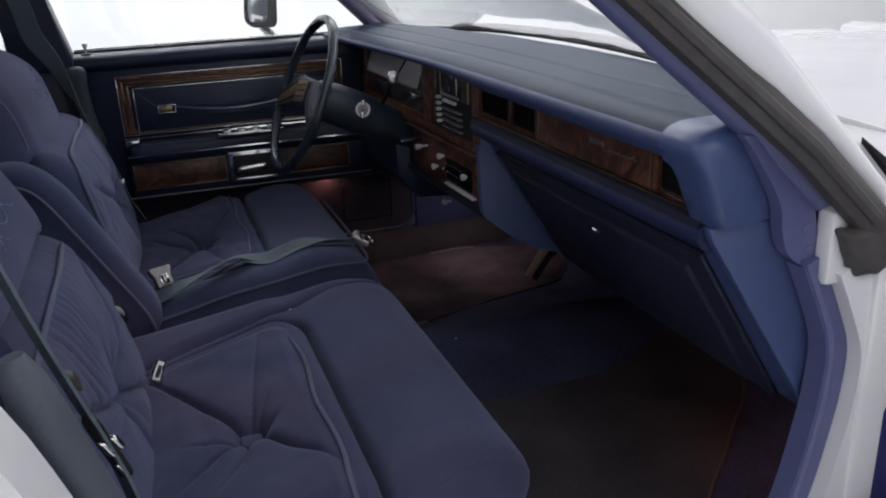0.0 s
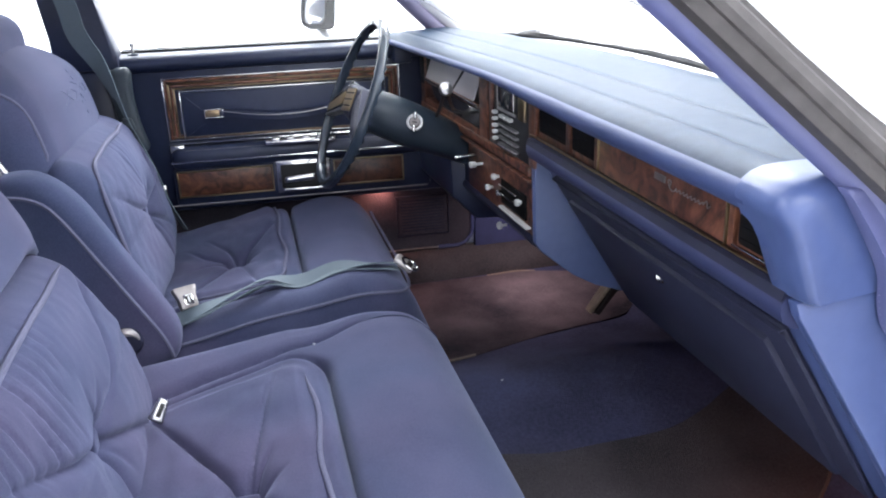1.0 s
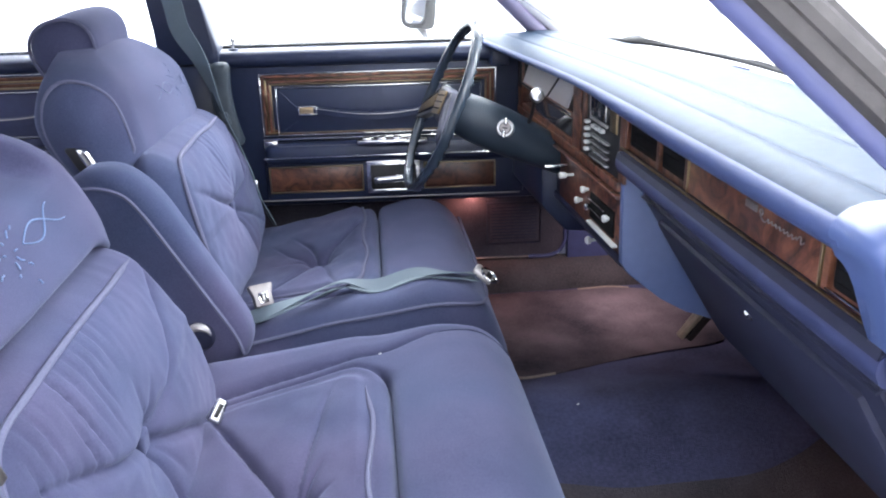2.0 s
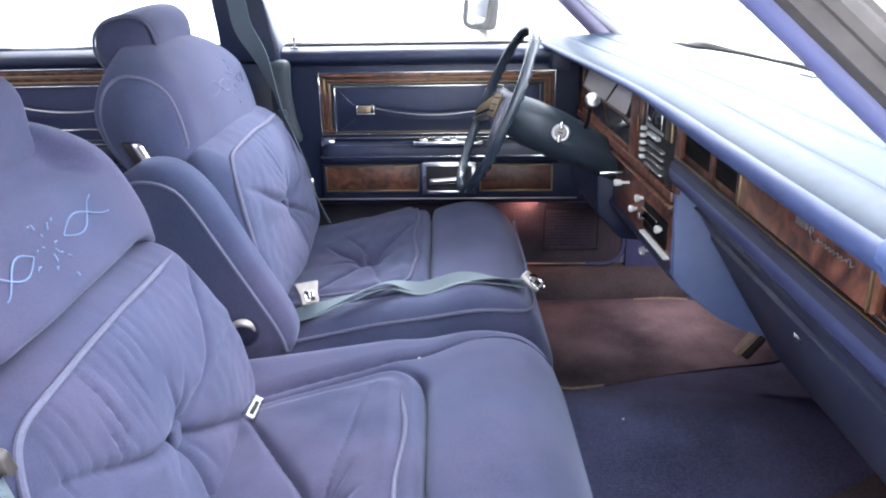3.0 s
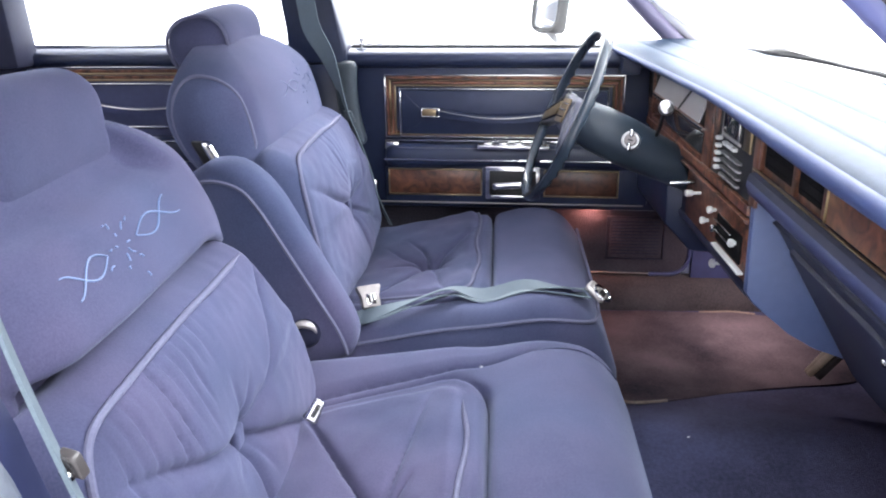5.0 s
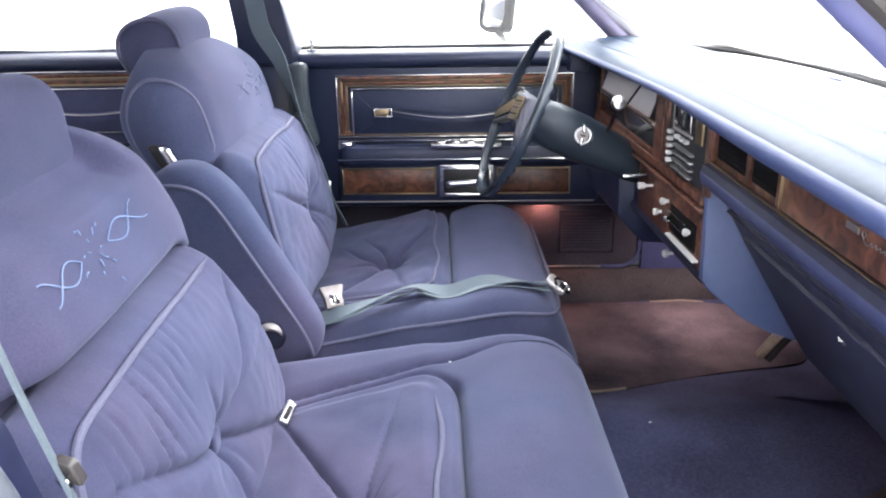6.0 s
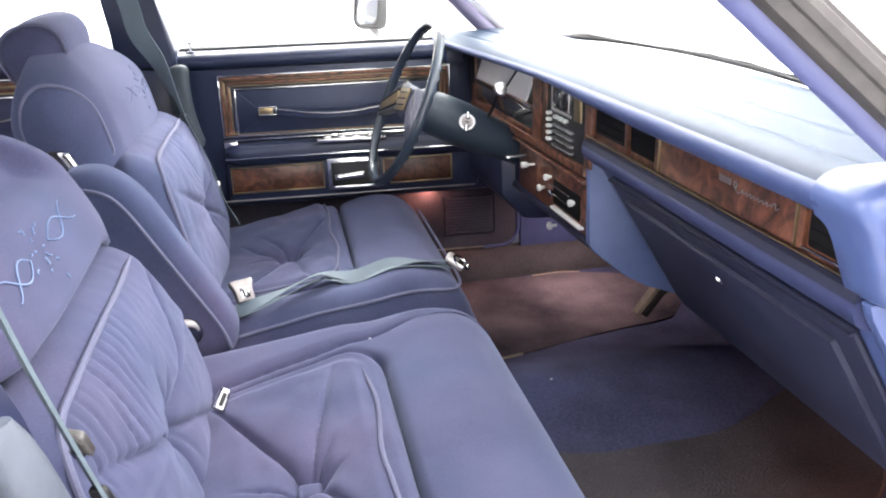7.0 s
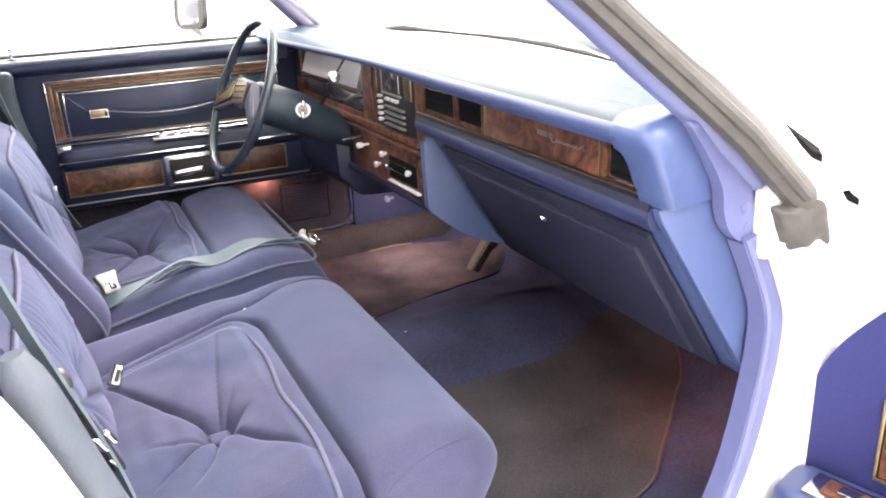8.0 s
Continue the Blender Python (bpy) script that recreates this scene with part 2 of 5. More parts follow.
def drawn(profile, stations):
    """A closed outline of (x, z) points repeated at several y."""
    bm = bmesh.new()
    rings = [[bm.verts.new((x, y, z)) for x, z in profile] for y in stations]
    n = len(profile)
    bm.faces.new(rings[0])
    bm.faces.new(rings[-1][::-1])
    for a, b in zip(rings, rings[1:]):
        for i in range(n):
            bm.faces.new((a[i], b[i], b[(i + 1) % n], a[(i + 1) % n]))
    return bm


def tube(pts, r, sides=8, closed=False, bm=None, flat=1.0):
    """A round bar along a line of points. flat: its second radius over the first."""
    bm = bm or bmesh.new()
    pts = [Vector(p) for p in pts]
    rings, n = [], len(pts)
    side = None
    for i, p in enumerate(pts):
        if closed:
            d = pts[(i + 1) % n] - pts[i - 1]
        else:
            d = pts[min(i + 1, n - 1)] - pts[max(i - 1, 0)]
        d.normalize()
        if side is None:
            side = d.orthogonal().normalized()
        side = (side - d * side.dot(d)).normalized()
        up = d.cross(side)
        rr = r[i] if isinstance(r, (list, tuple)) else r
        rings.append([bm.verts.new(p + side * math.cos(2 * math.pi * k / sides) * rr + up * math.sin(2 * math.pi * k / sides) * rr * flat) for k in range(sides)])
    for i in range(n if closed else n - 1):
        a, b = rings[i], rings[(i + 1) % n]
        shift = 0
        if closed and i == n - 1:
            shift = min(range(sides), key=lambda s: (a[0].co - b[s].co).length)
        for k in range(sides):
            bm.faces.new((a[k], a[(k + 1) % sides], b[(k + 1 + shift) % sides], b[(k + shift) % sides]))
    if not closed:
        bm.faces.new(rings[0][::-1])
        bm.faces.new(rings[-1])
    return bm


def spun(profile, m, sides=24, bm=None):
    """A turned form: (radius, height) pairs, closed at both ends, about the z axis of m."""
    bm = bm or bmesh.new()
    rings = [[bm.verts.new(m @ Vector((r * math.cos(2 * math.pi * k / sides), r * math.sin(2 * math.pi * k / sides), h))) for k in range(sides)] for r, h in profile]
    for a, b in zip(rings, rings[1:]):
        for k in range(sides):
            bm.faces.new((a[k], a[(k + 1) % sides], b[(k + 1) % sides], b[k]))
    bm.faces.new(rings[0][::-1])
    bm.faces.new(rings[-1])
    return bm


def pad(half, r, counts, shape):
    """A stuffed block: a box of half sizes with edges of radius r, gridded by counts, each point then moved by shape(x, y, z)."""
    bm = bmesh.new()
    hx, hy, hz = half
    seen = {}

    def point(i, j, k):
        key = (i, j, k)
        if key not in seen:
            p = Vector(((2 * i / counts[0] - 1) * hx, (2 * j / counts[1] - 1) * hy, (2 * k / counts[2] - 1) * hz))
            q = Vector((max(-hx + r, min(hx - r, p.x)), max(-hy + r, min(hy - r, p.y)), max(-hz + r, min(hz - r, p.z))))
            d = p - q
            if d.length > 1e-9:
                p = q + d.normalized() * r
            seen[key] = bm.verts.new(shape(p.x, p.y, p.z))
        return seen[key]
    a, b, c = counts
    for i in range(a):
        for j in range(b):
            for k in (0, c):
                bm.faces.new((point(i, j, k), point(i + 1, j, k), point(i + 1, j + 1, k), point(i, j + 1, k)))
    for i in range(a):
        for k in range(c):
            for j in (0, b):
                bm.faces.new((point(i, j, k), point(i + 1, j, k), point(i + 1, j, k + 1), point(i, j, k + 1)))
    for j in range(b):
        for k in range(c):
            for i in (0, a):
                bm.faces.new((point(i, j, k), point(i, j + 1, k), point(i, j + 1, k + 1), point(i, j, k + 1)))
    return bm


def on_pad(half, r, x, y, z):
    """The place on a stuffed block's rounded skin that belongs to a point on or outside its box."""
    q = [max(-h + r, min(h - r, c)) for h, c in zip(half, (x, y, z))]
    d = Vector((x - q[0], y - q[1], z - q[2]))
    return Vector(q) + (d.normalized() * r if d.length > 1e-9 else d)


def sheet(fn, nu, nv, thick):
    """A grid surface fn(u, v) for u, v in 0..1, given a thickness along z."""
    bm = bmesh.new()
    top = [[bm.verts.new(fn(i / nu, j / nv)) for j in range(nv + 1)] for i in range(nu + 1)]
    low = [[bm.verts.new(Vector(fn(i / nu, j / nv)) - Vector((0, 0, thick))) for j in range(nv + 1)] for i in range(nu + 1)]
    for i in range(nu):
        for j in range(nv):
            bm.faces.new((top[i][j], top[i + 1][j], top[i + 1][j + 1], top[i][j + 1]))
            bm.faces.new((low[i][j], low[i][j + 1], low[i + 1][j + 1], low[i + 1][j]))
    edge = [(i, 0) for i in range(nu)] + [(nu, j) for j in range(nv)] + [(i, nv) for i in range(nu, 0, -1)] + [(0, j) for j in range(nv, 0, -1)]
    for (i, j), (k, m) in zip(edge, edge[1:] + edge[:1]):
        bm.faces.new((top[i][j], low[i][j], low[k][m], top[k][m]))
    return bm


def smooth(a, b, v):
    t = max(0.0, min(1.0, (v - a) / (b - a)))
    return t * t * (3 - 2 * t)


def bell(v, w):
    return math.exp(-(v / w) ** 2)


def rounded(x0, x1, z0, z1, r, seg=5):
    """The outline of a rounded rectangle."""
    out = []
    for cx, cz, a0 in ((x1 - r, z1 - r, 0), (x0 + r, z1 - r, 90), (x0 + r, z0 + r, 180), (x1 - r, z0 + r, 270)):
        for k in range(seg + 1):
            a = radians(a0 + 90 * k / seg)
            out.append((cx + r * math.cos(a), cz + r * math.sin(a)))
    return out


def ribbon(pts, width, thick, across, bm=None):
    """A flat strap along pts; across gives its width direction at each point."""
    bm = bm or bmesh.new()
    rings = []
    n = len(pts)
    for i, p in enumerate(pts):
        p = Vector(p)
        d = (Vector(pts[min(i + 1, n - 1)]) - Vector(pts[max(i - 1, 0)])).normalized()
        s = Vector(across[i] if isinstance(across[0], (tuple, list, Vector)) else across)
        s = (s - d * s.dot(d)).normalized()
        up = d.cross(s)
        ww = width[i] if isinstance(width, (list, tuple)) else width
        rings.append([bm.verts.new(p + s * a * ww / 2 + up * b * thick / 2) for a, b in ((-1, -1), (1, -1), (1, 1), (-1, 1))])
    for a, b in zip(rings, rings[1:]):
        for k in range(4):
            bm.faces.new((a[k], a[(k + 1) % 4], b[(k + 1) % 4], b[k]))
    bm.faces.new(rings[0][::-1])
    bm.faces.new(rings[-1])
    return bm


def eased(pts, span=3):
    """A line of points evened out."""
    n = len(pts)
    out = []
    for i in range(n):
        reach = min(span, i, n - 1 - i)
        take = pts[i - reach:i + reach + 1]
        out.append(sum((Vector(p) for p in take), Vector()) / len(take))
    return out


def spline(pts, steps=8):
    """Points of a smooth curve through pts."""
    v = [Vector(p) for p in pts]
    v = [2 * v[0] - v[1]] + v + [2 * v[-1] - v[-2]]
    out = []
    for i in range(1, len(v) - 2):
        for k in range(steps):
            t = k / steps
            a, b, c, d = v[i - 1:i + 3]
            out.append(0.5 * ((2 * b) + (c - a) * t + (2 * a - 5 * b + 4 * c - d) * t * t + (3 * b - a - 3 * c + d) * t ** 3))
    out.append(v[-2])
    return out

# ---- the studio ----
room = [("floor", -6, 8, -6, 6, -0.1, 0, GROUND), ("wall_front", 8, 8.1, -6, 6, 0, 4.4, WALL), ("wall_back", -6.1, -6, -6, 6, 0, 4.4, WALL),
        ("wall_driver_side", -6, 8, 6, 6.1, 0, 4.4, WALL), ("wall_passenger_side", -6, 8, -6.1, -6, 0, 4.4, WALL), ("ceiling", -6, 8, -6, 6, 4.4, 4.5, WALL)]
for name, x0, x1, y0, y1, z0, z1, mat in room:
    tagged(part(name, slab(x0, x1, y0, y1, z0, z1, 0), mat), "plain white studio " + name.split("_")[0], name.split("_")[0], kind="structure")

# ---- car body ----
body = thing("car_body", "white painted saloon body with blue painted inner door frames", "car body")


def pillar_line(dx, dy, low=0.86, high=1.36, side=-1, steps=10):
    """Points up the windscreen pillar, set off from its inner edge."""
    out = []
    for k in range(steps + 1):
        z = low + (high - low) * k / steps
        bend = 0.008 * (1 - ((z - 1.1) / 0.26) ** 2)
        out.append((0.445 - 1.05 * (z - 0.98) + dx - 0.35 * bend, side * (0.772 - 0.36 * max(0, z - 0.98) + dy), z))
    return out


for side in (-1, 1):
    part("pillar_trim", tube(pillar_line(0.026, -0.007, 0.90, side=side), 0.019, 10), TRIMBLUE if side < 0 else FARTRIM, body, "blue painted inner pillar trim")
    part("pillar_seal", tube(pillar_line(0.045, 0.026, 0.875, side=side), 0.026, 10, flat=0.8), RUBBER, body, "grey rubber weatherstrip")
    part("seal_lip", tube(pillar_line(0.040, 0.046, 0.885, side=side), 0.009, 8), RUBBER, body)
    part("windscreen_pillar", tube(pillar_line(0.090, 0.020, 0.875, side=side), [0.010, 0.012, 0.015, 0.024, 0.034, 0.038, 0.038, 0.038, 0.038, 0.038, 0.038], 10), PAINT, body, "white painted windscreen pillar")
# hinge post of the open door
plate = [(p.x, p.y) for p in spline([(0.430, 0.990, 0), (0.452, 0.960, 0), (0.476, 0.925, 0), (0.490, 0.897, 0), (0.494, 0.870, 0), (0.503, 0.845, 0), (0.518, 0.829, 0), (0.535, 0.820, 0), (0.556, 0.816, 0)], 4)]
plate += [(p.x, p.y) for p in spline([(0.557, 0.822, 0), (0.550, 0.850, 0), (0.539, 0.885, 0), (0.530, 0.925, 0), (0.480, 0.990, 0)], 4)]
part("hinge_plate", extruded(plate, "y", -0.775, -0.755, 0.004), TRIMBLUE, body, "blue painted hinge plate", 60)
for x, z, r in ((0.530, 0.868, 0.008), (0.535, 0.842, 0.006)):
    part("hinge_bolt", spun([(r, 0), (r * 0.95, 0.0012), (r * 0.6, 0.002), (0.001, 0.0022)], pose(x, -0.775, z, 90), 12), TRIMBLUE, body)
part("seal_foot", pad((0.040, 0.020, 0.034), 0.014, (14, 8, 14), lambda x, y, z: Vector((0.600 + x * (1 + 3 * z) - 0.35 * z, -0.798 + y, 0.842 + z + 0.012 * noise.noise((x * 45, y * 45, z * 45)) - 0.05 * max(0.0, x)))), RUBBER, body, "frayed end of the grey weatherstrip")
jamb = spline([(0.540, -0.768, 0.830), (0.565, -0.770, 0.775), (0.586, -0.772, 0.716), (0.586, -0.772, 0.65), (0.575, -0.772, 0.58), (0.557, -0.772, 0.50), (0.532, -0.772, 0.43), (0.495, -0.772, 0.36), (0.43, -0.772, 0.29)], 5)
part("jamb_trim", ribbon(jamb, 0.036, 0.03, (1, 0, 0.2)), TRIMBLUE, body, "blue painted door jamb")
part("jamb_lip", tube([p + Vector((-0.012, -0.014, 0)) for p in jamb], 0.006, 8), TRIMBLUE, body)
outer = [p + Vector((0.040, -0.012, -0.004)) for p in jamb]
part("door_jamb", ribbon(outer, 0.05, 0.05, (1, 0, 0.2)), PAINT, body, "white painted door jamb")
part("jamb_tab", slab(0.545, 0.582, -0.796, -0.770, 0.800, 0.892, 0.006), PAINT, body)
# rear edge of the door opening
back_edge = spline([(-0.40, -0.70, 1.36), (-0.345, -0.765, 1.10), (-0.318, -0.785, 0.97), (-0.300, -0.790, 0.87), (-0.268, -0.790, 0.75), (-0.225, -0.790, 0.62), (-0.17, -0.790, 0.47), (-0.10, -0.785, 0.33), (0.0, -0.78, 0.275)], 5)
part("opening_seal", tube([p + Vector((0.015, -0.034, 0)) for p in back_edge if p.z < 0.925], [0.010, 0.017, 0.020] + [0.021] * 60, 10), SEALBLUE, body, "slate grey rubber door seal")
part("centre_pillar", ribbon([p + Vector((-0.026 - 0.030 * smooth(0.88, 0.94, p.z), 0.014, 0)) for p in back_edge], 0.05, 0.05, (1, 0, 0.2)), HALFBLUE, body, "deep blue centre pillar")
part("rear_door_skin", extruded([(-0.345, 0.945), (-0.316, 0.915), (-0.303, 0.893), (-0.288, 0.858), (-0.277, 0.826), (-0.264, 0.785), (-0.250, 0.735), (-0.216, 0.62), (-0.165, 0.47), (-0.10, 0.30), (-1.05, 0.30), (-1.2, 0.945)], "y", -0.93, -0.858, 0.008), PAINT, body, "white painted closed rear door")
part("sill", slab(-1.0, 0.75, -0.86, -0.735, 0.20, 0.275, 0.012), PAINT, body, "white painted sill")
part("far_sill", slab(-1.0, 0.75, 0.80, 0.92, 0.20, 0.275, 0.012), PAINT, body)
# roof, hood, wings
part("roof", pad((0.66, 0.66, 0.03), 0.03, (20, 20, 2), lambda x, y, z: Vector((-0.62 + x, y, 1.395 + z - 0.05 * (y / 0.66) ** 4 - 0.04 * (x / 0.66) ** 4))), PAINT, body, "white painted roof")
part("headliner", slab(-1.24, 0.02, -0.60, 0.60, 1.318, 1.335, 0.004), LINER, body, "blue cloth headliner")


def hood_top(u, v):
    x, y = 0.86 + 1.35 * u, (v - 0.5) * 1.60
    return (x, y, 0.912 + 0.02 * bell(y, 0.35) - 0.03 * u - 0.03 * abs(v * 2 - 1) ** 5)


part("hood", sheet(hood_top, 12, 16, 0.03), PAINT, body, "white painted bonnet")
for side in (-1, 1):
    part("wing", pad((0.75, 0.055, 0.30), 0.04, (16, 4, 12), lambda x, y, z, s=side: Vector((1.46 + x, s * (0.865 + y * 1.3), 0.59 + z - 0.05 * max(0, x)))), PAINT, body, "white painted front wing")
part("cowl", sheet(lambda u, v: (0.63 + 0.26 * u, (v - 0.5) * 1.66, 0.902 + 0.04 * bell((v - 0.5) * 1.66, 0.55) * (1 - u)), 6, 10, 0.02), PAINT, body, "white painted cowl below the windscreen")
part("cowl_gap", extruded([(0.768, -0.612), (0.684, -0.746), (0.656, -0.776), (0.664, -0.752)], "z", 0.900, 0.917), SLAT, body, "dark gap at the bonnet's corner")
base_line = spline([(0.545, -0.735, 0.985), (0.605, -0.52, 0.999), (0.655, -0.22, 1.001), (0.668, 0.05, 1.001), (0.650, 0.28, 1.0), (0.600, 0.48, 0.998), (0.52, 0.735, 0.985)], 8)
part("cowl_edge", tube(base_line, 0.006, 8), BLACK, body, "dark windscreen lower seal")
part("wiper_band", ribbon([p + Vector((0.045, 0, 0.004)) for p in base_line[6:44]], 0.032, 0.012, (1, 0, 0.15)), RUBBER, body, "grey wiper cowl strip")
part("nose", slab(2.15, 2.25, -0.85, 0.85, 0.35, 0.88, 0.03), PAINT, body)
part("tail", slab(-2.6, -2.5, -0.85, 0.85, 0.35, 0.92, 0.03), PAINT, body)
part("boot_lid", slab(-2.5, -1.55, -0.80, 0.80, 0.90, 0.95, 0.02), PAINT, body)
for side in (-1, 1):
    part("rear_quarter", slab(-2.5, -1.15, side * 0.86 - 0.05, side * 0.86 + 0.05, 0.32, 0.94, 0.03), PAINT, body)
    part("rear_pillar", extruded([(-1.085, 0.95), (-1.75, 0.95), (-1.35, 1.36), (-1.115, 1.37)], "y", side * 0.70 - 0.05, side * 0.70 + 0.05, 0.01), HIDE, body, "dark blue trimmed rear roof pillar")
part("quarter_trim", slab(-1.60, -1.122, 0.700, 0.800, 0.30, 0.948, 0.012), HIDE, body, "dark blue trim beside the rear seat")
part("far_wall", slab(-1.05, 0.62, 0.86, 0.93, 0.275, 0.93, 0.02), PAINT, body, "white painted driver side doors, outside")
for side in (-1, 1):
    # passenger panel browned: the red lamp's glow is put into its colour
    part("cowl_side", slab(0.535 if side > 0 else 0.585, 1.0, side * 0.765 - 0.010, side * 0.765 + 0.010, 0.28, 0.90, 0.004), HALFBLUE if side > 0 else BROWN, body, "blue footwell side panel")
part("panel_gap", extruded([(0.645, 0.888), (0.651, 0.889), (0.663, 0.876), (0.680, 0.864), (0.706, 0.856), (0.706, 0.851), (0.680, 0.856), (0.661, 0.866)], "y", -0.819, -0.812), SLAT, body, "dark gap between the wing and the hinge post")
part("sill_trim", extruded([(0.705, 0.33), (0.707, 0.358), (0.730, 0.392), (0.752, 0.406), (0.785, 0.406), (0.785, 0.33)], "x", -0.30, 0.90), MAT, body, "dark carpeted inner sill")
part("hinge_post", slab(0.605, 0.80, -0.815, -0.782, 0.30, 0.895, 0.01), PAINT, body, "white painted hinge post")
part("firewall", slab(0.98, 1.02, -0.78, 0.78, 0.28, 0.87, 0.0), CARPET, body, "carpeted bulkhead")
part("rear_bulkhead", slab(-1.62, -1.58, -0.78, 0.78, 0.28, 0.95, 0.0), CARPET, body)
for x in (1.45, -1.85):
    for side in (-1, 1):
        part("wheel", spun([(0.20, -0.09), (0.31, -0.085), (0.335, -0.06), (0.335, 0.06), (0.31, 0.085), (0.20, 0.09)], pose(x, side * 0.74, 0.335, 90), 32), BLACK, body, "black tyre")
shield = part("windscreen", sheet(lambda u, v: (0.705 - 0.66 * u - (0.16 - 0.10 * u) * abs(2 * v - 1) ** 2, (v - 0.5) * (1.46 - 0.22 * u), 0.985 + 0.37 * u), 8, 10, 0.005), GLASS, body, "clear windscreen glass")
shield.visible_shadow = False

# ---- car floor ----


def floor_z(x, y):
    z = 0.335 + 0.075 * bell(y - 0.0, 0.17) * smooth(1.0, 0.9, x)
    z += 0.78 * max(0.0, x - 0.80) * smooth(0.78, 0.86, x)
    return z


def floor_at(u, v):
    x, y = -1.58 + 2.58 * u, -0.745 + 1.585 * v
    return (x, y, floor_z(x, y) + 0.003 * noise.noise((x * 9, y * 9, 0)))


carpet = tagged(part("carpet_floor", sheet(floor_at, 90, 60, 0.05), CARPET), "navy blue carpet over the car's floor and tunnel", "carpet", kind="structure")


def mat_sheet(name, outline, mat, label, bind, lift=0.006, warp=0.004):
    """A floor mat: an outline in plan, filled finely and laid over the carpet, with a bound edge."""
    bm = bmesh.new()
    cx, cy = sum(p[0] for p in outline) / len(outline), sum(p[1] for p in outline) / len(outline)
    rings, steps = [], 12

    def lay(x, y, up):
        return (x, y, floor_z(x, y) + lift + up + warp * (0.6 + noise.noise((x * 7, y * 7, 3.0))))
    for k in range(1, steps + 1):
        f = k / steps
        rings.append([bm.verts.new(lay(cx + (x - cx) * f, cy + (y - cy) * f, 0)) for x, y in outline])
    mid = bm.verts.new(lay(cx, cy, 0))
    n = len(outline)
    for i in range(n):
        bm.faces.new((mid, rings[0][i], rings[0][(i + 1) % n]))
    for a, b in zip(rings, rings[1:]):
        for i in range(n):
            bm.faces.new((a[i], b[i], b[(i + 1) % n], a[(i + 1) % n]))
    low = [bm.verts.new(lay(x, y, -0.010)) for x, y in outline]
    for i in range(n):
        bm.faces.new((rings[-1][i], low[i], low[(i + 1) % n], rings[-1][(i + 1) % n]))
    top = thing(name, label, "floor mat", group="floor mats")
    part("mat", bm, mat, top)
    # passenger binding holds the lamp's red in its tone, on the lit side only
    for edge in ([outline[-14:] + outline[:9], outline[24:32]] if bind is BINDING else [outline[30:62]]):
        part("binding", tube([lay(x, y, 0.0) for x, y in edge], 0.0030, 6), bind, top, "bound edge")
    return top


def soft_outline(pts, steps=6):
    v = [Vector((p[0], p[1], 0)) for p in pts]
    n = len(v)
    out = []
    for i in range(n):
        a, b, c, d = v[i - 1], v[i], v[(i + 1) % n], v[(i + 2) % n]
        for k in range(steps):
            t = k / steps
            q = 0.5 * ((2 * b) + (c - a) * t + (2 * a - 5 * b + 4 * c - d) * t * t + (3 * b - a - 3 * c + d) * t ** 3)
            out.append((q.x, q.y))
    return out


mat_sheet("floor_mat", soft_outline([(0.20, -0.205), (0.42, -0.194), (0.60, -0.187), (0.70, -0.160), (0.80, -0.115), (0.850, -0.140), (0.869, -0.245), (0.836, -0.346), (0.765, -0.413), (0.63, -0.535), (0.50, -0.625), (0.20, -0.64)]), MAT, "dark grey brown carpet mat in the passenger footwell", DIMBIND)
mat_sheet("floor_mat", soft_outline([(0.283, 0.25), (0.281, 0.42), (0.283, 0.66), (0.33, 0.692), (0.55, 0.692), (0.66, 0.690), (0.82, 0.62), (0.865, 0.46), (0.80, 0.345), (0.615, 0.304), (0.44, 0.248), (0.36, 0.216), (0.305, 0.207)]), BROWN, "reddish brown carpet mat in the driver footwell", BINDING, 0.002, 0.002)

# ---- dashboard ----
dash = thing("dashboard", "blue padded dashboard with burl wood fascia and chrome edging", "dashboard")
lip = [(0.412, 0.950), (0.394, 0.951), (0.384, 0.955), (0.377, 0.963), (0.3755, 0.972), (0.380, 0.982), (0.392, 0.990), (0.408, 0.9935), (0.4265, 0.9946), (0.4285, 0.9932), (0.4305, 0.9948), (0.440, 0.9953),
       (0.484, 0.9966), (0.4955, 0.9969), (0.4975, 0.9954), (0.4995, 0.9970), (0.512, 0.9973), (0.575, 0.998), (0.60, 0.998), (0.64, 0.995), (0.665, 0.985), (0.67, 0.961)]
part("pad", drawn(lip, [-0.700, -0.65, -0.58, -0.5, -0.4, -0.3, -0.2, -0.1, 0.0, 0.1, 0.2] + [0.26 + 0.0465 * k for k in range(11)]), PADVINYL, dash, "blue vinyl dash pad with stitched seams", 50)
roll = [(x - 0.0014, z - (0.0008 if z < 0.96 else -0.0002)) for x, z in lip[:6]] + [(0.402, 0.986), (0.418, 0.956)]
part("pad_roll", drawn(roll, [-0.704, -0.5, -0.3, -0.1, 0.0, 0.1, 0.2] + [0.26 + 0.0465 * k for k in range(11)]), ROLL, dash, "navy blue rolled front edge", 60)
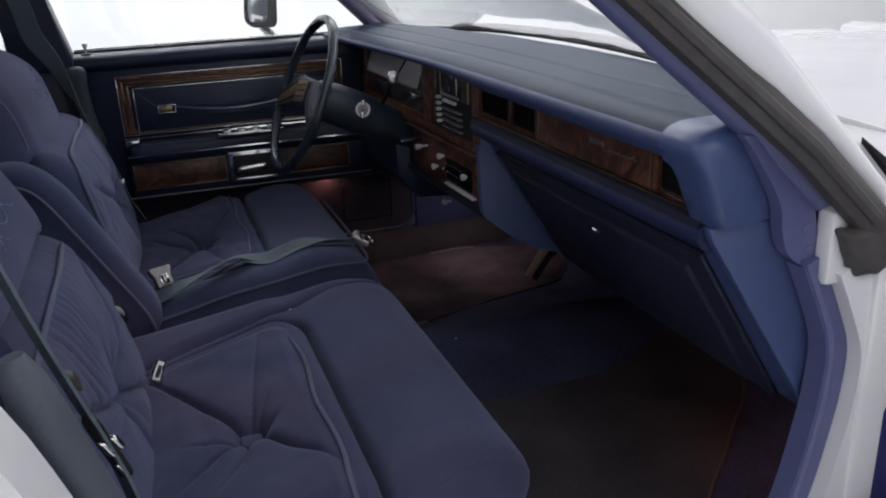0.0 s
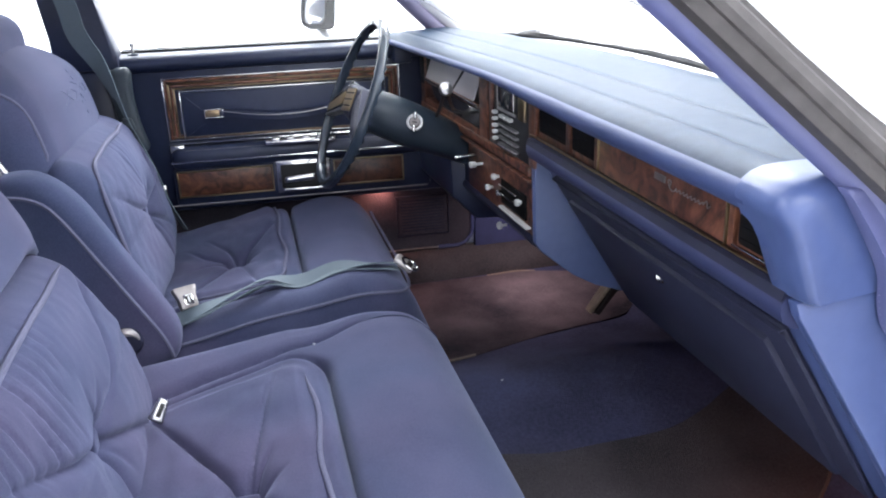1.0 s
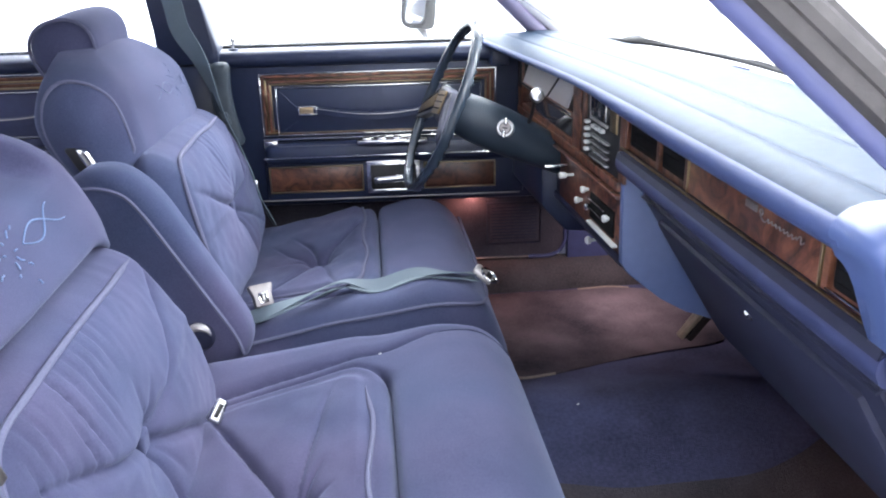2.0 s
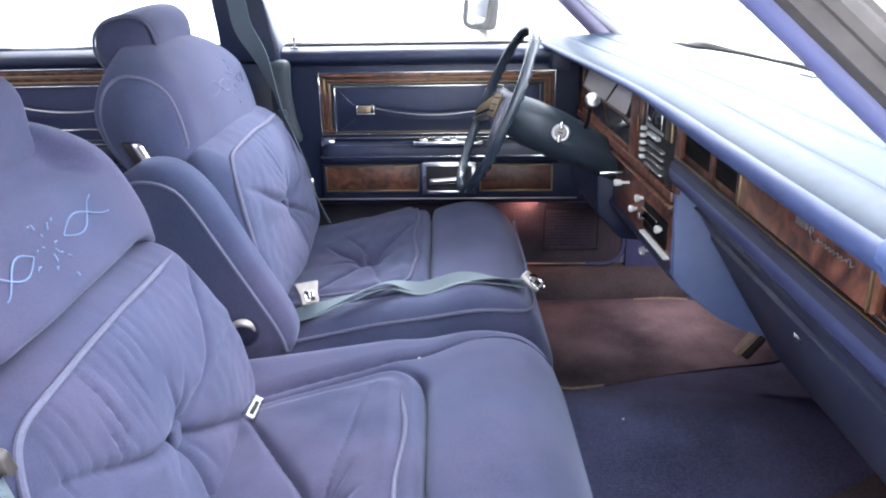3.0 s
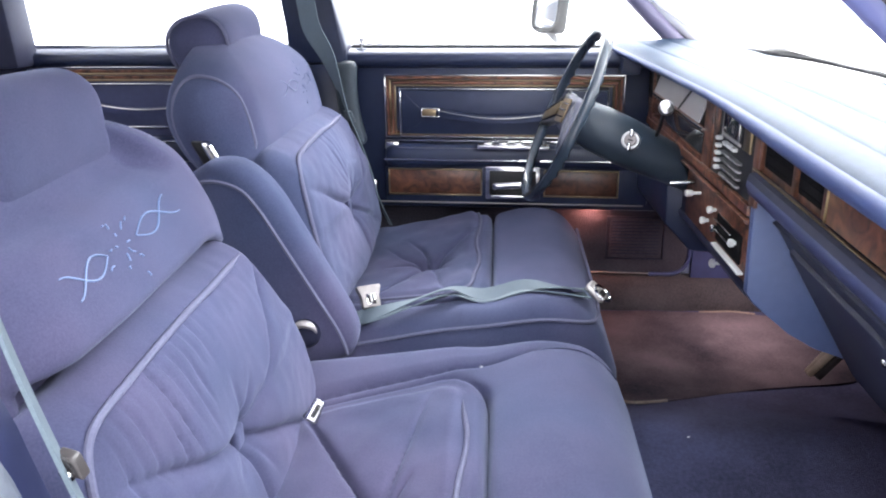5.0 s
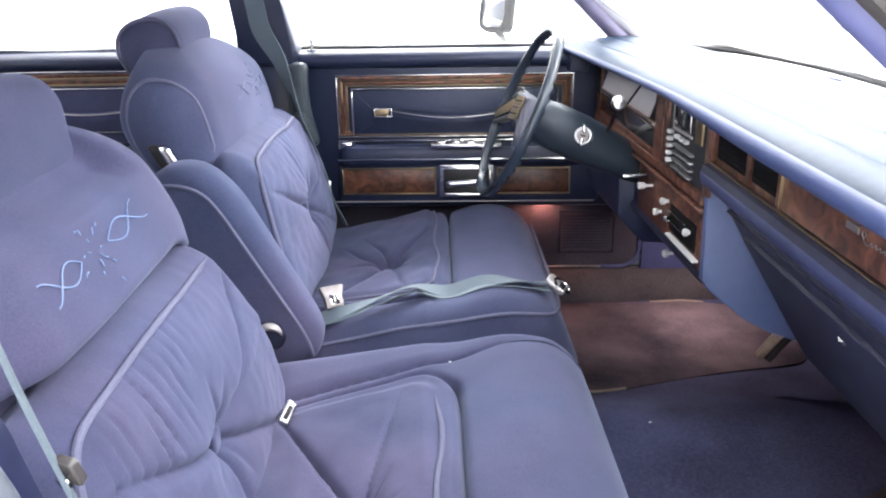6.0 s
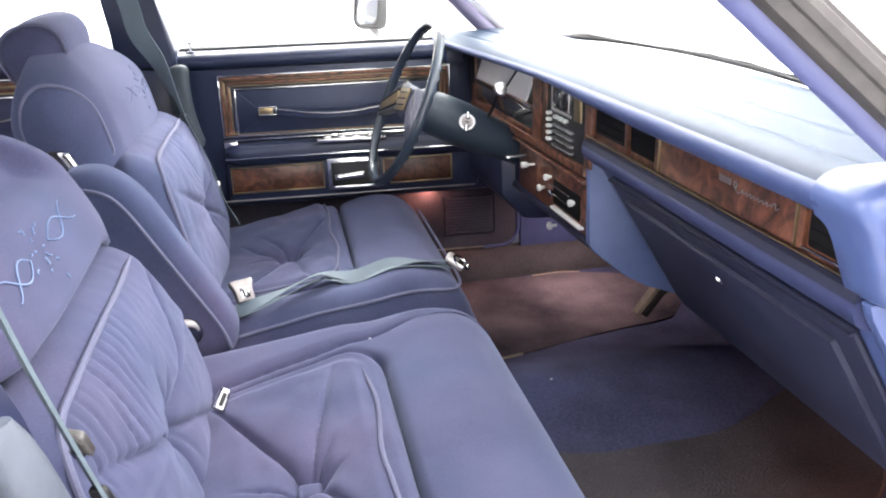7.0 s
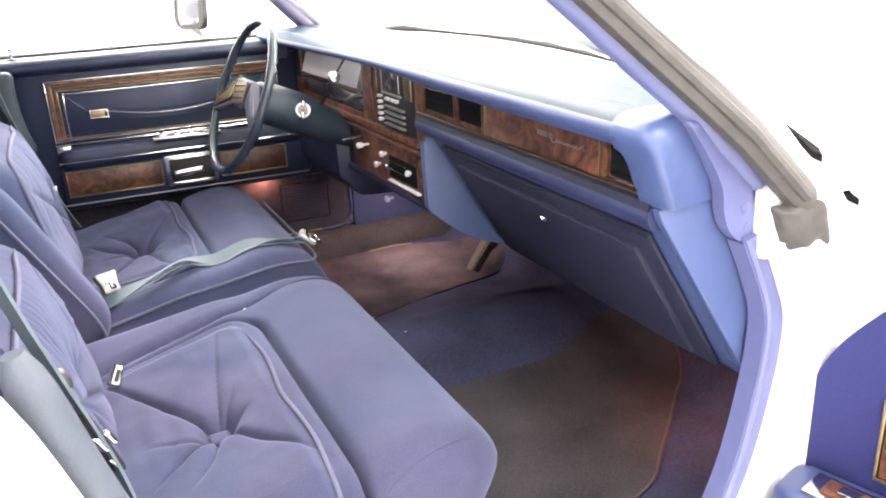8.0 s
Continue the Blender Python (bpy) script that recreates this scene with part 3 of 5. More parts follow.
# the roll turns a soft corner and runs down the end of the dash
front_line = [(0.4140, 0.8800), (0.4115, 0.8830), (0.4060, 0.8950), (0.3990, 0.9120), (0.3930, 0.9280), (0.3860, 0.9460), (0.3795, 0.9600), (0.3756, 0.9700), (0.3768, 0.9775), (0.3815, 0.9845), (0.3900, 0.9905), (0.4020, 0.9942), (0.4200, 0.9956), (0.5200, 0.9960)]
cap = bmesh.new()
rings = []
for y, low, inset in [(-0.6940 - 0.018 * k / 6, 0.9500 - 0.020 * (1 - math.sqrt(1 - (k / 6) ** 2)), 0.0) for k in range(7)] + [(-0.7125, 0.88, 0.0), (-0.730, 0.88, 0.0), (-0.748, 0.88, 0.0005), (-0.7565, 0.88, 0.0025), (-0.7625, 0.88, 0.0060), (-0.7665, 0.88, 0.0105), (-0.7690, 0.88, 0.0160)]:
    ring = []
    for x, z in front_line + [(0.5200, 0.8800)]:
        if z < low:
            below = [(a, b) for a, b in zip(front_line, front_line[1:]) if a[1] <= low <= b[1]][0]
            f = (low - below[0][1]) / max(1e-6, below[1][1] - below[0][1])
            x, z = (below[0][0] + f * (below[1][0] - below[0][0]) if x < 0.5 else x), low
        sink = 0.022 * smooth(0.395, 0.46, x) * smooth(-0.735, -0.769, y)
        ring.append(cap.verts.new((0.52 + (x - 0.52) * (1 - inset / 0.14), y + sink, 0.88 + (z - 0.88) * (1 - inset / 0.116))))
    rings.append(ring)
for a, b in zip(rings, rings[1:]):
    for k in range(len(a)):
        cap.faces.new((a[k], b[k], b[(k + 1) % len(a)], a[(k + 1) % len(a)]))
cap.faces.new(rings[-1])
bmesh.ops.remove_doubles(cap, verts=cap.verts, dist=0.00005)
bmesh.ops.recalc_face_normals(cap, faces=cap.faces)
part("end_cap", cap, LITVINYL, dash, "blue vinyl end of the pad, coloured as lit", 50)
part("fascia", slab(0.428, 0.62, -0.712, -0.30, 0.884, 0.968, 0.002), WOOD, dash, "burl wood fascia")
part("fascia", slab(0.428, 0.62, -0.299, -0.030, 0.884, 0.968, 0.002), WOOD, dash)
part("fascia", slab(0.428, 0.62, -0.029, 0.256, 0.884, 0.968, 0.002), BLACK, dash)
part("fascia", slab(0.428, 0.62, 0.654, 0.70, 0.884, 0.968, 0.002), BLACK, dash)
part("fascia", slab(0.428, 0.62, -0.014, 0.70, 0.80, 0.884, 0.002), BLACK, dash)
part("veneer", slab(0.4215, 0.428, -0.612, -0.298, 0.890, 0.964, 0.001), WOOD, dash, "burl wood veneer")
part("veneer", slab(0.4215, 0.428, -0.628, -0.618, 0.890, 0.964, 0.001), WOOD, dash)
part("veneer", slab(0.4215, 0.428, -0.290, -0.281, 0.890, 0.964, 0.001), WOOD, dash)
part("veneer", slab(0.4215, 0.428, -0.188, -0.176, 0.890, 0.964, 0.001), WOOD, dash)
part("veneer", slab(0.4215, 0.428, -0.046, -0.037, 0.890, 0.964, 0.001), WOOD, dash)
part("bright_strip", slab(0.419, 0.424, -0.70, -0.02, 0.8852, 0.8872, 0.0006), BRASS, dash, "dull gilt edging")
part("bright_strip", slab(0.4198, 0.4275, -0.6165, -0.6135, 0.889, 0.964, 0.0008), BRASS, dash)
part("bright_strip", slab(0.4198, 0.4275, -0.2965, -0.2925, 0.889, 0.964, 0.0008), BRASS, dash)


def vent(y0, y1, z0, z1, slats):
    v = part("air_vent", extruded(rounded(y0, y1, z0, z1, 0.004, 3), "x", 0.4245, 0.4285), SLAT, dash, "black louvred air vent")
    for k in range(slats):
        z = z0 + (z1 - z0) * (k + 0.5) / slats
        part("slat", extruded([(0.4238, z - 0.0010), (0.4250, z + 0.0004), (0.4250, z + 0.0012), (0.4238, z)], "y", y0 + 0.003, y1 - 0.003), SLAT, v)
    part("bright_edge", slab(0.416, 0.419, y0 + 0.002, y1 - 0.002, z1 - 0.012, z1 - 0.0105, 0.0004), CHROME, v, "chrome edge line")
    return v


vent(-0.170, -0.056, 0.898, 0.953, 4)
vent(-0.276, -0.194, 0.898, 0.953, 4)
lv = vent(-0.702, -0.634, 0.896, 0.962, 5)
part("bright_edge", slab(0.416, 0.419, -0.700, -0.634, 0.895, 0.897, 0.0004), CHROME, lv)
# script badge: a small plate and a row of joined strokes
part("badge_plate", slab(0.4195, 0.4222, -0.486, -0.460, 0.921, 0.929, 0.0006), DULL, dash, "small greyed emblem plate")
stroke = []
for k in range(120):
    a = k / 119
    loop = smooth(0.22, 0.10, a)
    swing = math.sin(a * 70)
    stroke.append((0.4205, -0.492 - 0.092 * a - 0.0060 * loop * math.cos(a * 34) - 0.0012 * swing, 0.9215 + loop * 0.0062 * math.sin(a * 34) + (1 - loop) * (0.0019 * swing - 0.002) + 0.004 * bell(a - 0.90, 0.03)))
part("badge_script", tube(stroke, 0.0008, 5), DULL, dash, "greyed flowing script badge")
# lower roll and glove box
part("lower_roll", extruded([(0.422, 0.883), (0.4165, 0.880), (0.4090, 0.871), (0.4085, 0.862), (0.4130, 0.851), (0.424, 0.844), (0.440, 0.842), (0.50, 0.842), (0.50, 0.883)], "y", -0.733, -0.033), HALFBLUE, dash, "blue vinyl lower roll", 50)
part("ledge", drawn([(0.4215, 0.8845), (0.4120, 0.8825), (0.4085, 0.8730), (0.4215, 0.8730)], [-0.732, -0.4, -0.034]), LEDGE, dash, "dark navy strip under the fascia", 50)
part("end_panel", extruded([(0.411, 0.8785), (0.417, 0.862), (0.588, 0.594), (0.622, 0.566), (0.72, 0.562), (0.72, 0.8785)], "y", -0.750, -0.735, 0.003), LITVINYL, dash, "blue end panel below the pad")
low = [(0.438, 0.842), (0.588, 0.595), (0.630, 0.570), (0.78, 0.56), (0.78, 0.842)]
part("lower_dash", extruded(low, "y", -0.734, -0.033, 0.004), VINYL, dash, "blue lower dash panel")


def on_slope(y0, y1, d0, d1, up, bev=0.004):
    """A block on the sloping face: d runs down the slope, up stands off it."""
    a = Vector((0.162, 0, -0.267)).normalized()
    nrm = Vector((-a.z, 0, a.x)) * -1
    if nrm.x > 0:
        nrm = -nrm
    bm = slab(0, up, y0, y1, d0, d1, bev)
    m = Matrix(((nrm.x, 0, a.x, 0.438), (0, 1, 0, 0), (nrm.z, 0, a.z, 0.842), (0, 0, 0, 1)))
    bm.transform(m)
    return bm


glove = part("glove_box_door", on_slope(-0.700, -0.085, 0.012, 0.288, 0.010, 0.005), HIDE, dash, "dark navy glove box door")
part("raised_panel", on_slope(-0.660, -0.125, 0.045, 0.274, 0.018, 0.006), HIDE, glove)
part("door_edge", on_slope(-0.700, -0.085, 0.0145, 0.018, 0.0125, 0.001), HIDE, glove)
lock = spun([(0.012, 0), (0.012, 0.006), (0.009, 0.009), (0.004, 0.009)], Matrix.Translation((0.472, -0.409, 0.768)) @ Matrix.Rotation(radians(-59), 4, "Y"), 16)
part("lock", lock, CHROME, glove, "round chrome lock")
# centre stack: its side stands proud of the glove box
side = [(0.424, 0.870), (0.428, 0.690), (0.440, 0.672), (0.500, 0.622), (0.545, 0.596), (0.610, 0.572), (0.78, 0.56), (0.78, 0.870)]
part("side_panel", extruded(side, "y", -0.033, -0.015, 0.002), LITSIDE, dash, "blue side panel of the centre stack, coloured as lit")
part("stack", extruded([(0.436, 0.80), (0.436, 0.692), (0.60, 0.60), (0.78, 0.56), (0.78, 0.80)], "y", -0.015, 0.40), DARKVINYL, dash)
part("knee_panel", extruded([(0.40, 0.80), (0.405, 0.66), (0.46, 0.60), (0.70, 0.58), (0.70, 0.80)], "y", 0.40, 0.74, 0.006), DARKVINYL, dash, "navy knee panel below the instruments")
part("climate_panel", slab(0.4315, 0.438, -0.012, 0.36, 0.696, 0.792, 0.001), WOOD, dash, "burl wood heater panel")
part("stack_rail", extruded([(0.418, 0.8025), (0.418, 0.799), (0.422, 0.796), (0.440, 0.794), (0.440, 0.805)], "y", -0.013, 0.44, 0.001), WOOD, dash, "wooden ledge")
part("stack_rail", extruded([(0.4205, 0.826), (0.4205, 0.810), (0.440, 0.808), (0.440, 0.826)], "y", -0.013, 0.70, 0.001), WOOD, dash)
part("instrument_frame", slab(0.4225, 0.428, 0.206, 0.256, 0.828, 0.966, 0.001), WOOD, dash)
part("instrument_frame", slab(0.4225, 0.428, -0.036, -0.009, 0.828, 0.966, 0.001), WOOD, dash)
part("instrument_frame", slab(0.4225, 0.428, 0.655, 0.70, 0.82, 0.966, 0.001), WOOD, dash)
part("instrument_frame", slab(0.4225, 0.428, 0.256, 0.655, 0.880, 0.890, 0.001), WOOD, dash)
part("instrument_frame", slab(0.4225, 0.428, 0.256, 0.655, 0.826, 0.838, 0.001), WOOD, dash)
cluster = part("instrument_lens", extruded([(0.424, 0.890), (0.427, 0.890), (0.452, 0.964), (0.449, 0.964)], "y", 0.300, 0.653), LENSGLARE, dash, "glossy instrument lens, coloured pale as if mirroring a window")
part("divider", extruded([(0.419, 0.884), (0.424, 0.884), (0.424, 0.888), (0.419, 0.888)], "y", 0.258, 0.653), CHROME, cluster)
# black bar drawn as the dark post in the lens's reflection
bar = tube([(0.424, 0.440, 0.890), (0.447, 0.380, 0.962)], 0.003, 6)
part("divider", bar, BLACK, cluster)
part("warning_strip", slab(0.424, 0.4275, 0.258, 0.653, 0.840, 0.878, 0.001), GLOSS, dash)
part("dial_frame", slab(0.421, 0.4275, 0.662, 0.694, 0.872, 0.945, 0.002), BLACK, dash, "black slotted switch")
radio = part("radio", slab(0.4245, 0.4285, -0.008, 0.204, 0.828, 0.964, 0.001), BLACK, dash, "black radio and tape unit with chrome keys")
part("tape_slot", slab(0.420, 0.4255, 0.062, 0.142, 0.908, 0.955, 0.002), GLOSS, radio)
part("slot_frame", slab(0.4215, 0.4255, 0.146, 0.152, 0.905, 0.958, 0.001), LEAD, radio)
part("slot_frame", slab(0.4215, 0.4255, 0.056, 0.152, 0.900, 0.905, 0.001), LEAD, radio)
part("side_strip", slab(0.4205, 0.4255, 0.006, 0.040, 0.900, 0.957, 0.002), BRASS, radio, "dull gilt display bezel")
part("side_strip", slab(0.4205, 0.4255, 0.172, 0.190, 0.835, 0.957, 0.002), WOOD, radio)
for k in range(5):
    part("key", slab(0.414, 0.425, 0.150, 0.161, 0.841 + 0.0125 * k, 0.8475 + 0.0125 * k, 0.002), IVORY, radio, "pale key")
for k in range(4):
    z = 0.836 + 0.0125 * k
    part("preset_bar", slab(0.4175, 0.425, 0.042, 0.138, z, z + 0.0042, 0.001), STEEL, radio, "chrome key row")
    for j in range(4):
        part("button", slab(0.4158, 0.418, 0.046 + 0.023 * j, 0.062 + 0.023 * j, z + 0.0006, z + 0.0036, 0.0006), STEEL, radio)
for k in range(3):
    part("small_key", slab(0.416, 0.425, 0.070 + 0.022 * k, 0.084 + 0.022 * k, 0.889, 0.895, 0.001), IVORY, radio)
part("lower_lip", tube([(0.440, -0.014, 0.686), (0.440, 0.20, 0.686), (0.440, 0.44, 0.686)], 0.011, 8), HIDE, dash, "navy lower lip")
clim = part("heater_control", slab(0.427, 0.433, 0.020, 0.150, 0.716, 0.764, 0.002), SLAT, dash, "heater control with chrome slides")
part("slide", slab(0.421, 0.433, 0.002, 0.150, 0.706, 0.710, 0.001), IVORY, clim)
part("slide", slab(0.422, 0.428, 0.060, 0.150, 0.735, 0.738, 0.001), CHROME, clim)
part("slide", slab(0.422, 0.428, 0.060, 0.150, 0.752, 0.755, 0.001), CHROME, clim)
aim = Matrix.Rotation(radians(-90), 4, "Y")
knob_profile = [(0.0035, 0), (0.0035, 0.006), (0.0062, 0.008), (0.0068, 0.014), (0.005, 0.016)]
for y, z in ((0.168, 0.763), (0.040, 0.747), (0.141, 0.738), (0.204, 0.732)):
    part("knob", spun(knob_profile, Matrix.Translation((0.431, y, z)) @ aim, 14), IVORY if (y, z) != (0.141, 0.738) else CHROME, dash, "pale control knob")
part("switch_knob", spun([(0.003, 0), (0.003, 0.014), (0.006, 0.016), (0.0068, 0.027), (0.005, 0.029)], Matrix.Translation((0.430, 0.262, 0.766)) @ aim, 14), IVORY, dash, "pale pull knob")
part("pull_stem", tube([(0.43, 0.305, 0.775), (0.385, 0.31, 0.772)], 0.004, 8), CHROME, dash)
part("hood_pull", spun([(0.003, 0), (0.003, 0.010), (0.008, 0.012), (0.0085, 0.018), (0.005, 0.021)], Matrix.Translation((0.475, 0.248, 0.632)) @ aim, 14), IVORY, dash, "chrome pull handle below the dash")
part("dash_end", extruded([(0.384, 0.964), (0.392, 0.905), (0.41, 0.74), (0.52, 0.74), (0.52, 0.964)], "y", 0.706, 0.722, 0.003), VINYL, dash, "blue end panel of the dashboard")
part("end_block", slab(0.388, 0.43, 0.660, 0.705, 0.925, 0.963, 0.004), DARKVINYL, dash, "navy block under the pad")
# the dashboard sweeps back towards the driver's door
for piece in dash.children_recursive:
    sweep = 0.115 if piece.name.startswith(("pad", "dash_end", "end_block")) else 0.055
    for v in piece.data.vertices:
        far = 0.5 * (v.co.y - 0.02 + math.sqrt((v.co.y - 0.02) ** 2 + 0.02))
        if piece.name.startswith("pad"):
            v.co.x = min(v.co.x, 0.655 - 0.22 * v.co.y ** 2)
            # the rolled edge thins over the instruments
            if v.co.z < 0.985 and v.co.x < 0.55:
                v.co.z = 0.985 - (0.985 - v.co.z) * (1 - 0.45 * smooth(-0.25, 0.15, v.co.y))
        v.co.x -= sweep * (far - 0.04)
        v.co.z += 0.012 * far

# ---- steering column and wheel ----
column = thing("steering_column", "dark blue steering column with chrome ignition lock", "steering column")
axis = Vector((0.312, 0, -0.152)).normalized()
part("shroud", tube([Vector((0.185, 0.405, 0.888)) + axis * d for d in (0, 0.02, 0.06, 0.12, 0.18, 0.24, 0.30)], [0.028, 0.042, 0.048, 0.049, 0.045, 0.039, 0.034], 24), SHROUD, column, "dark blue column shroud")
face = Matrix.Translation((0.298, 0.357, 0.848)) @ Vector((-0.25, -0.95, 0.25)).to_track_quat("Z", "Y").to_matrix().to_4x4()
lock = part("ignition_lock", spun([(0.018, -0.012), (0.018, 0.006), (0.0165, 0.009), (0.0142, 0.009), (0.0135, 0.005), (0.004, 0.005)], face, 24), STEEL, column, "chrome ignition lock")
part("key_barrel", spun([(0.0120, 0.003), (0.0120, 0.010), (0.0100, 0.012), (0.003, 0.012)], face, 20), DULL, lock, "dull metal key barrel")
for e in (-1, 1):
    part("key_grip", pad((0.0035, 0.008, 0.006), 0.003, (4, 6, 4), lambda x, y, z: face @ Vector((x + 0.002 * e, y + 0.013 * e, 0.016 + z))), CHROME, lock, "chrome key grip")
part("key_slot", tube([face @ Vector((-0.005, 0.001, 0.0125)), face @ Vector((0.005, -0.001, 0.0125))], 0.0016, 6), BLACK, lock)
lever = part("shift_lever", tube(spline([(0.350, 0.375, 0.855), (0.343, 0.31, 0.885), (0.335, 0.25, 0.918), (0.331, 0.212, 0.935)], 6), 0.0038, 8), BLACK, column, "black gear lever")
part("shift_knob", spun([(0.004, -0.011), (0.011, -0.008), (0.0138, 0), (0.011, 0.008), (0.004, 0.011)], Matrix.Translation((0.330, 0.204, 0.938)) @ Matrix.Rotation(radians(75), 4, "X"), 16), STEEL, lever, "worn chrome gear knob")
part("turn_lever", tube([(0.27, 0.45, 0.86), (0.26, 0.56, 0.88)], 0.005, 8), CHROME, column)

wheel = thing("steering_wheel", "slim dark blue steering wheel with padded two-spoke hub", "steering wheel", Matrix.Translation((0.170, 0.405, 0.890)) @ Matrix.Rotation(radians(2), 4, "Z") @ Matrix.Rotation(radians(-66), 4, "Y"))
R = 0.176
ring = []
for k in range(96):
    a = 2 * math.pi * k / 96
    ring.append((R * math.cos(a), R * math.sin(a), 0))
bm = tube(ring, 0.0098, 12, True)
for v in bm.verts:
    a = math.atan2(v.co.y, v.co.x)
    d = Vector((v.co.x, v.co.y, 0)).length - R
    if v.co.z < -0.003:
        v.co.z -= 0.0048 * max(0.0, math.sin(a * 44))
part("rim", bm, GLOSSNAVY, wheel, "glossy dark blue rim with finger grips")
hub = pad((0.036, 0.046, 0.018), 0.012, (10, 14, 6), lambda x, y, z: Vector((x + 0.004, y, z - 0.016)))
crown = part("hub_pad", hub, LEDGE, wheel, "dark blue padded horn hub")
part("hub_plate", pad((0.025, 0.038, 0.0020), 0.0015, (4, 6, 2), lambda x, y, z: Vector((x + 0.006 - 0.15 * y, y + 0.008, z + 0.0035))), BRASS, crown, "dull gilt ribbed hub plate")
for x in (-0.012, 0.002, 0.016):
    part("plate_rib", tube([(x + 0.010, -0.026, 0.0055), (x + 0.006, 0.0, 0.0060), (x, 0.042, 0.0055)], 0.0016, 6), GLOSSNAVY, crown, "dark rib")
for s in (-1, 1):
    def spoke_at(along, across, up, s=s):
        """A place on a spoke: along runs 0..1 from hub to rim, across -1..1, up off its middle."""
        return Vector((0.016 - 0.062 * along + across * (0.036 - 0.020 * along), s * (0.040 + 0.130 * along), -0.010 + 0.012 * along + up))
    # near spoke darkened in colour as if shaded; the far one keeps its metal
    sp = part("spoke", pad((1.0, 1.0, 1.0), 0.5, (8, 14, 6), lambda x, y, z: spoke_at((y + 1) / 2, x, z * 0.010)), SPOKE if s > 0 else LEDGE, wheel, "moulded spoke")
    part("spoke_plate", pad((1.0, 1.0, 1.0), 0.2, (6, 10, 3), lambda x, y, z: spoke_at(0.14 + 0.36 * (y + 1), x * 0.46 - 0.10, 0.0115 + z * 0.0016)), BRASS if s > 0 else LEDGE, sp, "dull gilt spoke insert" if s > 0 else "spoke insert, coloured dark as if shaded")
    part("spoke_recess", pad((1.0, 1.0, 1.0), 0.2, (6, 10, 3), lambda x, y, z: spoke_at(0.10 + 0.40 * (y + 1), x * 0.62 - 0.06, 0.0102 + z * 0.0012)), GLOSSNAVY if s > 0 else LEDGE, sp, "dark recess round the insert")
    for side_of in ((-1, 1) if s > 0 else ()):
        part("spoke_edge", tube([spoke_at(0.04 + 0.9 * k / 8, side_of * 0.86, 0.0075) for k in range(9)], 0.0022, 6), SPOKE, sp, "grey spoke edge")
    if s > 0:
        part("spoke_stripe", tube([spoke_at(0.10 + 0.8 * k / 8, 0.62, 0.0118) for k in range(9)], 0.0016, 6), STEEL, sp)

# ---- driver's door, shut ----


def panel_frame(x0, x1, z0, z1, w, y, bm=None):
    """A flat rectangular frame of width w standing at depth y."""
    bm = bm or bmesh.new()
    for a in ((x0, x1, z1 - w, z1), (x0, x1, z0, z0 + w), (x0, x0 + w, z0 + w, z1 - w), (x1 - w, x1, z0 + w, z1 - w)):
        slab(a[0], a[1], y - 0.004, y + 0.004, a[2], a[3], 0.001, 1, bm)
    return bm


door = thing("front_door", "closed navy vinyl front door with wood inlay and chrome mouldings", "car door", Matrix.Translation((-0.232, 0.722, 0)) @ Matrix.Rotation(radians(-2.6), 4, "Z"))
part("panel", slab(-0.085, 0.72, 0.0, 0.10, 0.60, 0.955, 0.01), DARKVINYL, door, "navy vinyl door panel")
part("upper_roll", extruded([(-0.012, 0.950), (-0.018, 0.960), (-0.016, 0.972), (-0.004, 0.981), (0.03, 0.985), (0.10, 0.985), (0.10, 0.945), (0.0, 0.943)], "x", -0.085, 0.72), DARKVINYL, door, "navy padded window ledge", 60)
part("window_channel", slab(-0.085, 0.72, 0.040, 0.055, 0.985, 0.991, 0.002), BLACK, door, "dark window channel")
part("window_channel", slab(-0.085, 0.72, 0.060, 0.066, 0.984, 0.994, 0.002), CHROME, door)
pin = part("lock_pin", spun([(0.004, 0), (0.004, 0.018), (0.006, 0.020), (0.006, 0.026), (0.003, 0.028)], pose(-0.055, 0.02, 0.984), 10), CHROME, door, "small lock button")
part("pin_collar", spun([(0.014, 0), (0.013, 0.003), (0.006, 0.004)], pose(-0.055, 0.02, 0.983), 12), DARKVINYL, pin)
for (x0, x1, z0, z1, w, mat, y) in ((0.0, 0.565, 0.778, 0.929, 0.0035, CHROME, -0.004), (0.0055, 0.5595, 0.783, 0.924, 0.006, WOOD, -0.0025), (0.013, 0.552, 0.785, 0.916, 0.0025, BRASS, -0.004), (0.017, 0.548, 0.787, 0.912, 0.006, WOOD, -0.0025),
                                   (0.0245, 0.5405, 0.786, 0.904, 0.003, BRASS, -0.004), (0.036, 0.529, 0.779, 0.897, 0.0035, CHROME, -0.005)):
    part("moulding", panel_frame(x0, x1, z0, z1, w, y), mat, door, {CHROME.name: "chrome moulding", BRASS.name: "gilt moulding"}.get(mat.name, "wood inlay"))
part("recessed_field", slab(0.040, 0.525, -0.008, 0.004, 0.784, 0.892, 0.003), DARKVINYL, door)
for a, b in (((0.042, 0.890), (0.085, 0.848)), ((0.042, 0.786), (0.085, 0.815)), ((0.523, 0.890), (0.480, 0.848)), ((0.523, 0.786), (0.480, 0.815))):
    part("moulded_crease", tube([(a[0], -0.0075, a[1]), (b[0], -0.008, b[1])], 0.0012, 6), DARKVINYL, door)
strap = [(0.125, -0.014, 0.842)] + [(0.14 + 0.26 * k / 16, -0.016 - 0.022 * math.sin(math.pi * k / 16), 0.840 - 0.010 * math.sin(math.pi * k / 16) - 0.004 * k / 16) for k in range(17)] + [(0.42, -0.012, 0.836)]
